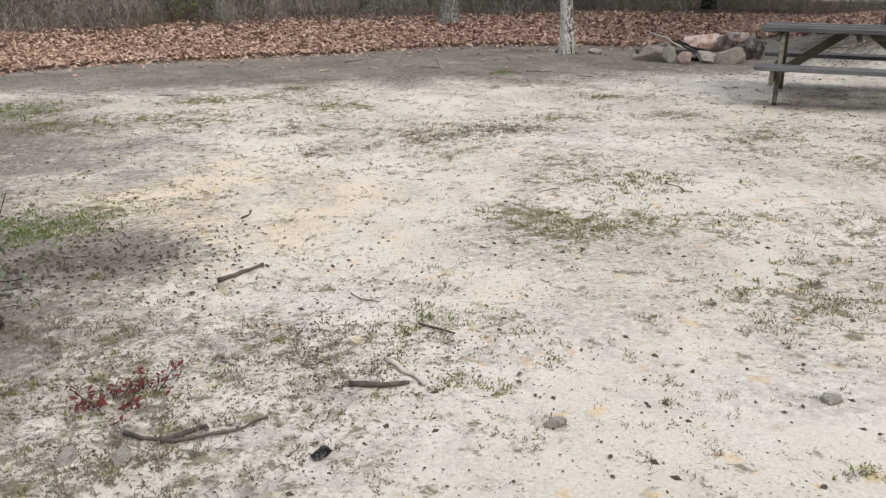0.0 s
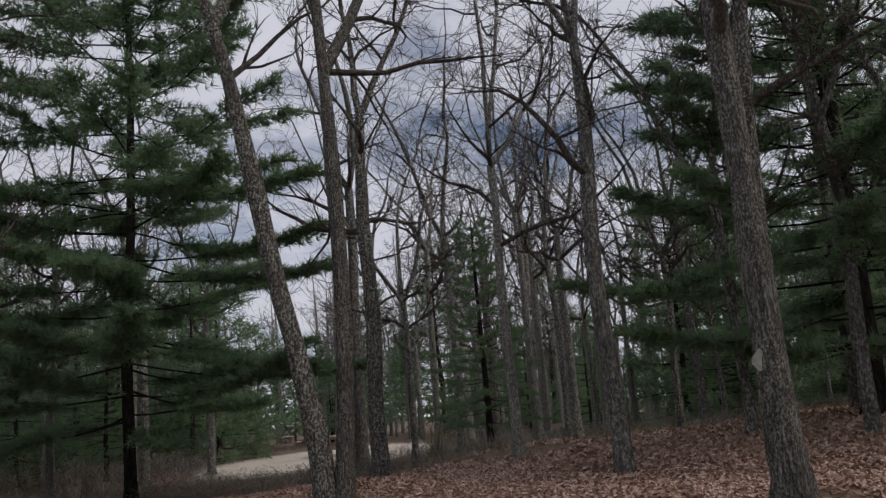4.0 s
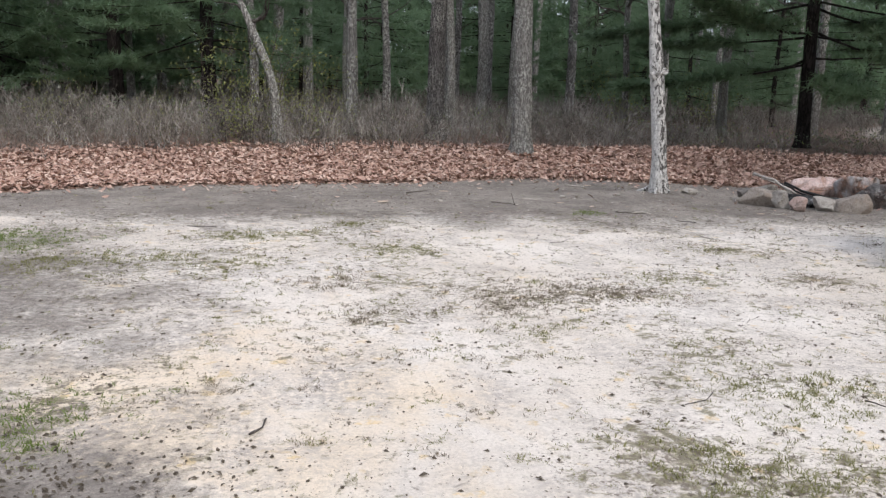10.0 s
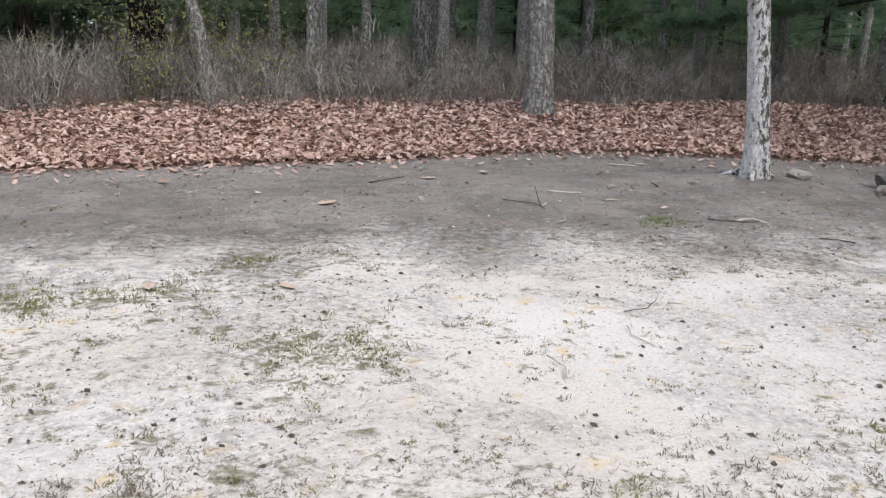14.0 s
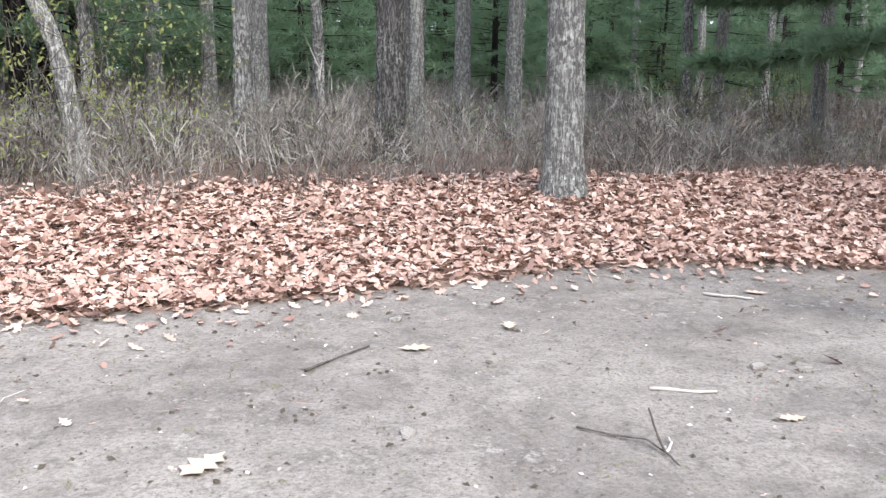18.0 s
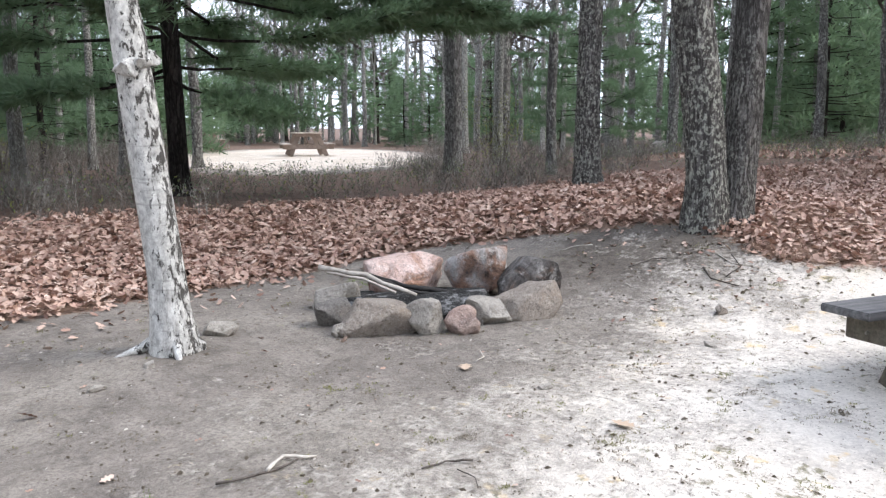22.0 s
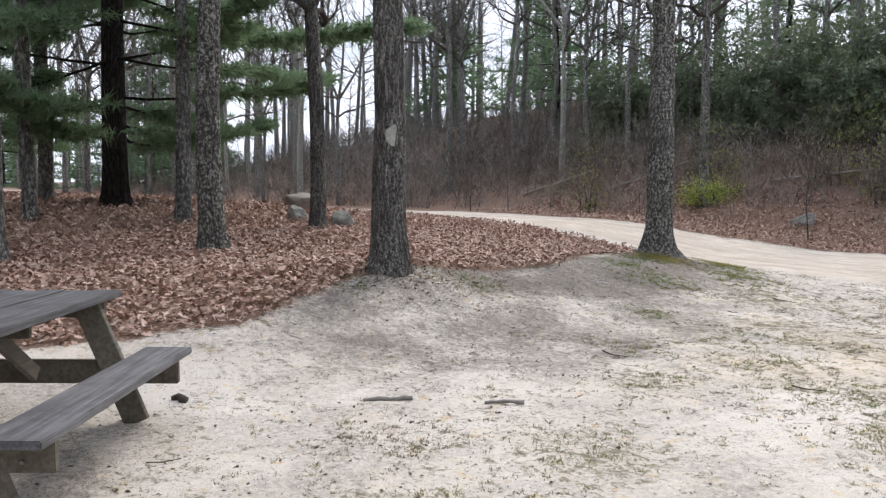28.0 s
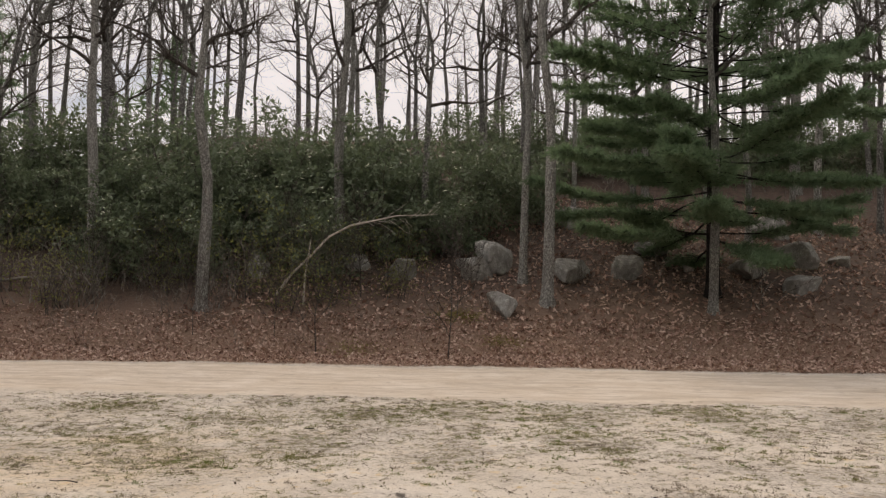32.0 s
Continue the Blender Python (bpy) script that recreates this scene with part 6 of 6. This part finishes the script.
def foot_litter(count, cx, cy, rx, ry, shapes, material, size, label, name):
    """Scraps gathered round the foot of a tree."""
    x, y = cx + nr.normal(0, rx, count), cy + nr.normal(0, ry, count)
    ok = leaf_zone(x, y) < 0.6
    v, f = scatter_arrays(shapes, on_ground(x[ok], y[ok], 0.003), nr.uniform(*size, int(ok.sum())), nr, 0.35)
    return tagged(new(name, tri_mesh(name, v, f, material)), label, "debris", kind="stuff")


foot_litter(1500, -0.5, 1.9, 0.75, 0.55, CRUMB, DEBRIS, (0.005, 0.02), "dark crumbs of bark over pale sand", "bark_scraps")
foot_litter(900, -1.0, 3.4, 0.5, 0.3, CRUMB, DEBRIS, (0.01, 0.035), "dark crumbs on grey soil", "bark_scraps")
foot_litter(700, 0.45, 2.2, 0.35, 0.35, CRUMB, DEBRIS, (0.005, 0.018), "dark crumbs of bark over pale sand", "bark_scraps")
for cx, cy, rx, ry in ((8.0, 9.4, 0.7, 0.5), (8.65, 2.7, 0.5, 0.5), (9.7, -2.1, 0.5, 0.5)):
    foot_litter(420, cx, cy, rx, ry, CRUMB, DEBRIS, (0.012, 0.05), "bark scraps on dark soil at a tree's foot", "bark_scraps")
    foot_litter(170, cx, cy, rx, ry, SHAPES, LEAF, (0.03, 0.075), "broken leaves on dark soil at a tree's foot", "leaf_scraps")
    for q in range(9):
        x, y, a, ln = cx + srng.gauss(0, rx * 0.8), cy + srng.gauss(0, ry * 0.8), srng.uniform(0, 6.28), srng.uniform(0.12, 0.4)
        ground_stick([(x, y), (x + ln * math.cos(a) / 2, y + ln * math.sin(a) / 2), (x + ln * math.cos(a + 0.4), y + ln * math.sin(a + 0.4))], srng.uniform(0.003, 0.008), PALE_STICK if q % 3 == 0 else DARK_STICK, "small dry twig at a tree's foot")


# ---- a parked car far off ----
def parked_car():
    car = new("parked_car")
    prof = [(-2.1, 0.35), (-2.15, 0.75), (-1.9, 0.95), (-1.3, 1.0), (-0.7, 1.42), (0.9, 1.45), (1.5, 1.02), (2.1, 0.9), (2.2, 0.6), (2.15, 0.35)]
    bm = bmesh.new()
    rows = [[bm.verts.new((u, s * (0.86 if z < 1.05 else 0.68), z)) for u, z in prof] for s in (-1, 1)]
    for k in range(len(prof)):
        q = (k + 1) % len(prof)
        bm.faces.new((rows[0][k], rows[0][q], rows[1][q], rows[1][k]))
    for r in rows:
        bm.faces.new(r)
    bmesh.ops.recalc_face_normals(bm, faces=bm.faces[:])
    bmesh.ops.bevel(bm, geom=bm.edges[:], offset=0.05, segments=2, affect="EDGES")
    part("body", bm, CAR_PAINT, car)
    for s in (-1, 1):
        bm = bmesh.new()
        vs = [bm.verts.new((u, s * (0.80 if z < 1.1 else 0.735), z)) for u, z in ((-1.0, 1.06), (-0.62, 1.36), (0.85, 1.38), (1.3, 1.06))]
        bm.faces.new(vs)
        bmesh.ops.solidify(bm, geom=bm.faces[:], thickness=0.02)
        part("side_window", bm, CAR_GLASS, car)
        for u in (-1.35, 1.4):
            bm = bmesh.new()
            bmesh.ops.create_cone(bm, cap_ends=True, segments=20, radius1=0.33, radius2=0.33, depth=0.2, matrix=Matrix.Translation((u, s * 0.8, 0.33)) @ Matrix.Rotation(math.pi / 2, 4, "X"))
            wheel = part("wheel", bm, RUBBER, car)
            bm = bmesh.new()
            bmesh.ops.create_cone(bm, cap_ends=True, segments=16, radius1=0.2, radius2=0.18, depth=0.04, matrix=Matrix.Translation((u, s * 0.91, 0.33)) @ Matrix.Rotation(math.pi / 2, 4, "X"))
            part("rim", bm, BOLT, wheel)
    return car


car = parked_car()
car.matrix_basis = pose(66.0, 2.5, ground_z(66.0, 2.5), 0, 0, 12)
tagged(car, "white car parked far off among trees", "car")


# ---- the wood all round ----
FAR_PINE = pine_tree(71, 0.17, 13, 1.8, 3.4, grade="far")
YOUNG_PINE = pine_tree(72, 0.1, 7.5, 0.35, 2.6, grade="far")
FAR_OAKS = [bare_tree(80 + k, 0.095 + 0.012 * k, 12 + k % 3, 4.5 + 0.5 * k, bark_mat=PALE_BARK if k % 2 else GREY_BARK, n_limbs=9, reach=3.4, sides=8, twigs=5, subs=6, fine=0.0075) for k in range(5)]
frng = random.Random(15)
TAKEN = [(9.7, 17.1), (3.2, 15.0), (8.4, 9.5), (16.1, 4.1)] + [row[:2] for row in PINES] + [(row[0], row[1]) for row in LARGE]


def free_spot(x, y, gap):
    if road_distance(x, y) < ROAD_HALF + 1.2 or float(site_radius(x, y)) < 1.3:
        return False
    # the open gap between the clearing and the far site
    s = max(0.0, min(1.0, ((x - 8) * 0.72 + (y - 14) * 0.69) / 12))
    if math.hypot(x - 8 - 8.6 * s, y - 14 - 8.3 * s) < 2.6:
        return False
    return all(math.hypot(x - a, y - b) > gap for a, b in TAKEN)


used = {}


def plant(src, x, y, size, label, group):
    TAKEN.append((x, y))
    ob = copy_thing(src, pose(0, 0, 0)) if used.get(src.name) else src
    used[src.name] = True
    stand(ob, x, y, frng.uniform(0, 360), size)
    tagged(ob, label, "tree", group)


def wood(count, x0, x1, y0, y1, gap, pine_share, keep, lo=0.8, hi=1.2):
    made = tries = 0
    while made < count and tries < count * 30:
        tries += 1
        x, y = frng.uniform(x0, x1), frng.uniform(y0, y1)
        if not keep(x, y) or not free_spot(x, y, gap):
            continue
        made += 1
        if frng.random() < pine_share and math.hypot(x - 1.5, y - 6) > 21:
            plant(FAR_PINE, x, y, frng.uniform(lo, hi), "green pine in the surrounding wood", "surrounding pines")
        else:
            plant(frng.choice(FAR_OAKS), x, y, frng.uniform(lo, hi), "bare oak in the surrounding wood", "surrounding oaks")


wood(36, -14, 14, 18.5, 27, 1.5, 0.0, lambda x, y: not (-4 < x < -2.5 and y < 20))
wood(8, -14, 1, 24, 32, 1.8, 1.0, lambda x, y: True, 0.55, 0.85)
wood(46, -26, 26, 27, 48, 1.9, 0.12, lambda x, y: True, 0.62, 1.05)
wood(34, 13, 34, 6, 26, 2.1, 0.0, lambda x, y: y > np.interp(x, [13, 19, 26, 40], [7, 6.5, 10, 15]) and x + y > 24)
wood(34, 30, 60, 8, 45, 2.3, 0.06, lambda x, y: y > np.interp(x, [26, 45, 60], [10, 17, 20]), 0.62, 1.05)
wood(16, 24, 56, 0, 9, 2.2, 0.05, lambda x, y: not (2.2 < y < 7), 0.7, 1.05)
wood(64, -16, 34, -36, -13.0, 1.6, 0.0, lambda x, y: float(south_of_road(x, y)) > 8 and not (-4 < x < 10 and y > -16), 0.8, 1.15)
wood(50, 16, 56, -30, 4, 1.5, 0.06, lambda x, y: float(south_of_road(x, y)) > 3.5)
wood(14, -20, 30, -42, -24, 2.2, 0.05, lambda x, y: True, 0.8, 1.1)
wood(16, -34, -9, -2, 26, 2.2, 0.5, lambda x, y: x < -10 or y > 16)
wood(14, -40, -9, -34, -10, 2.4, 0.4, lambda x, y: float(south_of_road(x, y)) > 3)


def thicket(count, x0, x1, y0, y1, keep, lo=0.75, hi=1.3):
    made = tries = 0
    while made < count and tries < count * 30:
        tries += 1
        x, y = frng.uniform(x0, x1), frng.uniform(y0, y1)
        if keep(x, y) and free_spot(x, y, 1.3) and math.hypot(x - 1.5, y - 6) > 21:
            made += 1
            plant(YOUNG_PINE, x, y, frng.uniform(lo, hi), "young pine with branches down to the ground", "young pines")


thicket(20, -30, 2, 32, 50, lambda x, y: True)
thicket(22, 0, 34, 30, 52, lambda x, y: True, 0.4, 0.8)
thicket(30, -4, 22, 33, 50, lambda x, y: True, 0.95, 1.3)
thicket(34, 36, 60, 8, 48, lambda x, y: True, 0.45, 0.85)
thicket(14, 47, 62, -10, 14, lambda x, y: not 1 < y < 5.5)
thicket(8, 26, 40, 9, 14, lambda x, y: True)
thicket(14, -16, -7, 17, 34, lambda x, y: x < -6)
thicket(10, -44, -16, -4, 20, lambda x, y: True)
thicket(8, 12, 24, 30, 40, lambda x, y: True)
wood(30, 32, 58, 33, 58, 2.2, 0.1, lambda x, y: True, 0.7, 1.05)
wood(24, 30, 62, -8, 7, 1.9, 0.05, lambda x, y: not 1 < y < 5.5)
thicket(8, 70, 86, -6, 12, lambda x, y: True)
# saplings on the slope beyond the road
SAPLING = bare_tree(95, 0.014, 2.6, 0.35, bend=[(0.8, 0.06, 0.03), (1.6, -0.05, 0.1), (2.6, 0.15, 0.02)], bark_mat=BRANCH, n_limbs=14, reach=1.3, sides=6, twigs=3, subs=4, name="bare_sapling", flare=0.3, fine=0.005, parting=False)
for n in range(26):
    x = frng.uniform(2, 27)
    y = -9.6 - frng.uniform(0, 5) + max(0, x - 9) * 0.15
    ob = SAPLING if n == 0 else copy_thing(SAPLING, pose(0, 0, 0))
    stand(ob, x, y, frng.uniform(0, 360), frng.uniform(0.6, 1.15))
    tagged(ob, "thin pale leafless sapling on the slope", "sapling", "slope saplings")


# ---- distant woods, beyond the counted trees ----
def far_woods():
    g = np.random.default_rng(31)
    v, f, green = [], [], []

    def sliver(a, b, w):
        d = b - a
        side = np.cross(d, g.normal(0, 1, 3))
        side *= w / (np.linalg.norm(side) + 1e-9)
        i = len(v)
        v.extend([a - side, a + side, b])
        f.append((i, i + 1, i + 2))

    made = 0
    while made < 620:
        ang, dist = g.uniform(0, 6.283), g.uniform(44, 84)
        x, y = 5 + dist * math.cos(ang), 5 + dist * math.sin(ang)
        if float(road_distance(x, y)) < ROAD_HALF + 2:
            continue
        made += 1
        z, tall = ground_z(x, y), g.uniform(9, 14)
        lean = g.normal(0, 0.25, 2)
        r = g.uniform(0.1, 0.2)
        i = len(v)
        for h, q in ((-0.3, 1.2), (tall * 0.5, 0.75), (tall, 0.15)):
            for c in range(4):
                a = c * 1.571
                v.append(np.array([x + lean[0] * h / tall * 2 + r * q * math.cos(a), y + lean[1] * h / tall * 2 + r * q * math.sin(a), z + h]))
        for k in range(2):
            for c in range(4):
                p, n = i + 4 * k + c, i + 4 * k + (c + 1) % 4
                f.extend([(p, n, n + 4), (p, n + 4, p + 4)])
        pine = g.random() < (0.08 if y <= 0 else 0.6 if x < 40 else 0.3)
        if pine and x > 2:
            tall *= 0.5
        for k in range(26):
            h = tall * g.uniform(0.35, 0.98)
            a = np.array([x + lean[0] * h / tall * 2, y + lean[1] * h / tall * 2, z + h])
            way = g.normal(0, 1, 3)
            way[2] = abs(way[2]) * 0.7 + 0.3
            b = a + way / np.linalg.norm(way) * g.uniform(1.2, 3.2)
            sliver(a, b, 0.05)
            if not pine:
                for _ in range(5):
                    p = a + (b - a) * g.uniform(0.3, 1.0)
                    sliver(p, p + g.normal(0, 0.55, 3) + (0, 0, 0.3), 0.02)
        if pine:
            n = 150
            s = g.random(n) ** 1.3
            a, q = g.uniform(0, 6.283, n), np.sqrt(g.random(n)) * 3.2 * (1.05 - s)
            green.append(np.stack([x + q * np.cos(a), y + q * np.sin(a), z + 1.0 + s * (tall - 0.5) + g.normal(0, 0.1, n)], -1))
    woods = tagged(new("far_woods", tri_mesh("far_woods", np.array(v), np.array(f), GREY_BARK)), "bare trunks and branches of the distant wood", "woods", kind="stuff")
    c = np.concatenate(green)
    out = np.stack([c[:, 0] * 0 + g.normal(0, 0.8, len(c)), g.normal(0, 0.8, len(c)), g.normal(0.1, 0.2, len(c))], -1)
    nv, nf = needle_arrays(g, c, out, 6, 0.85, 0.055)
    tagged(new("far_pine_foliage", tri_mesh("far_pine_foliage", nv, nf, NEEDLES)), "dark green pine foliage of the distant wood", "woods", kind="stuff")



far_woods()
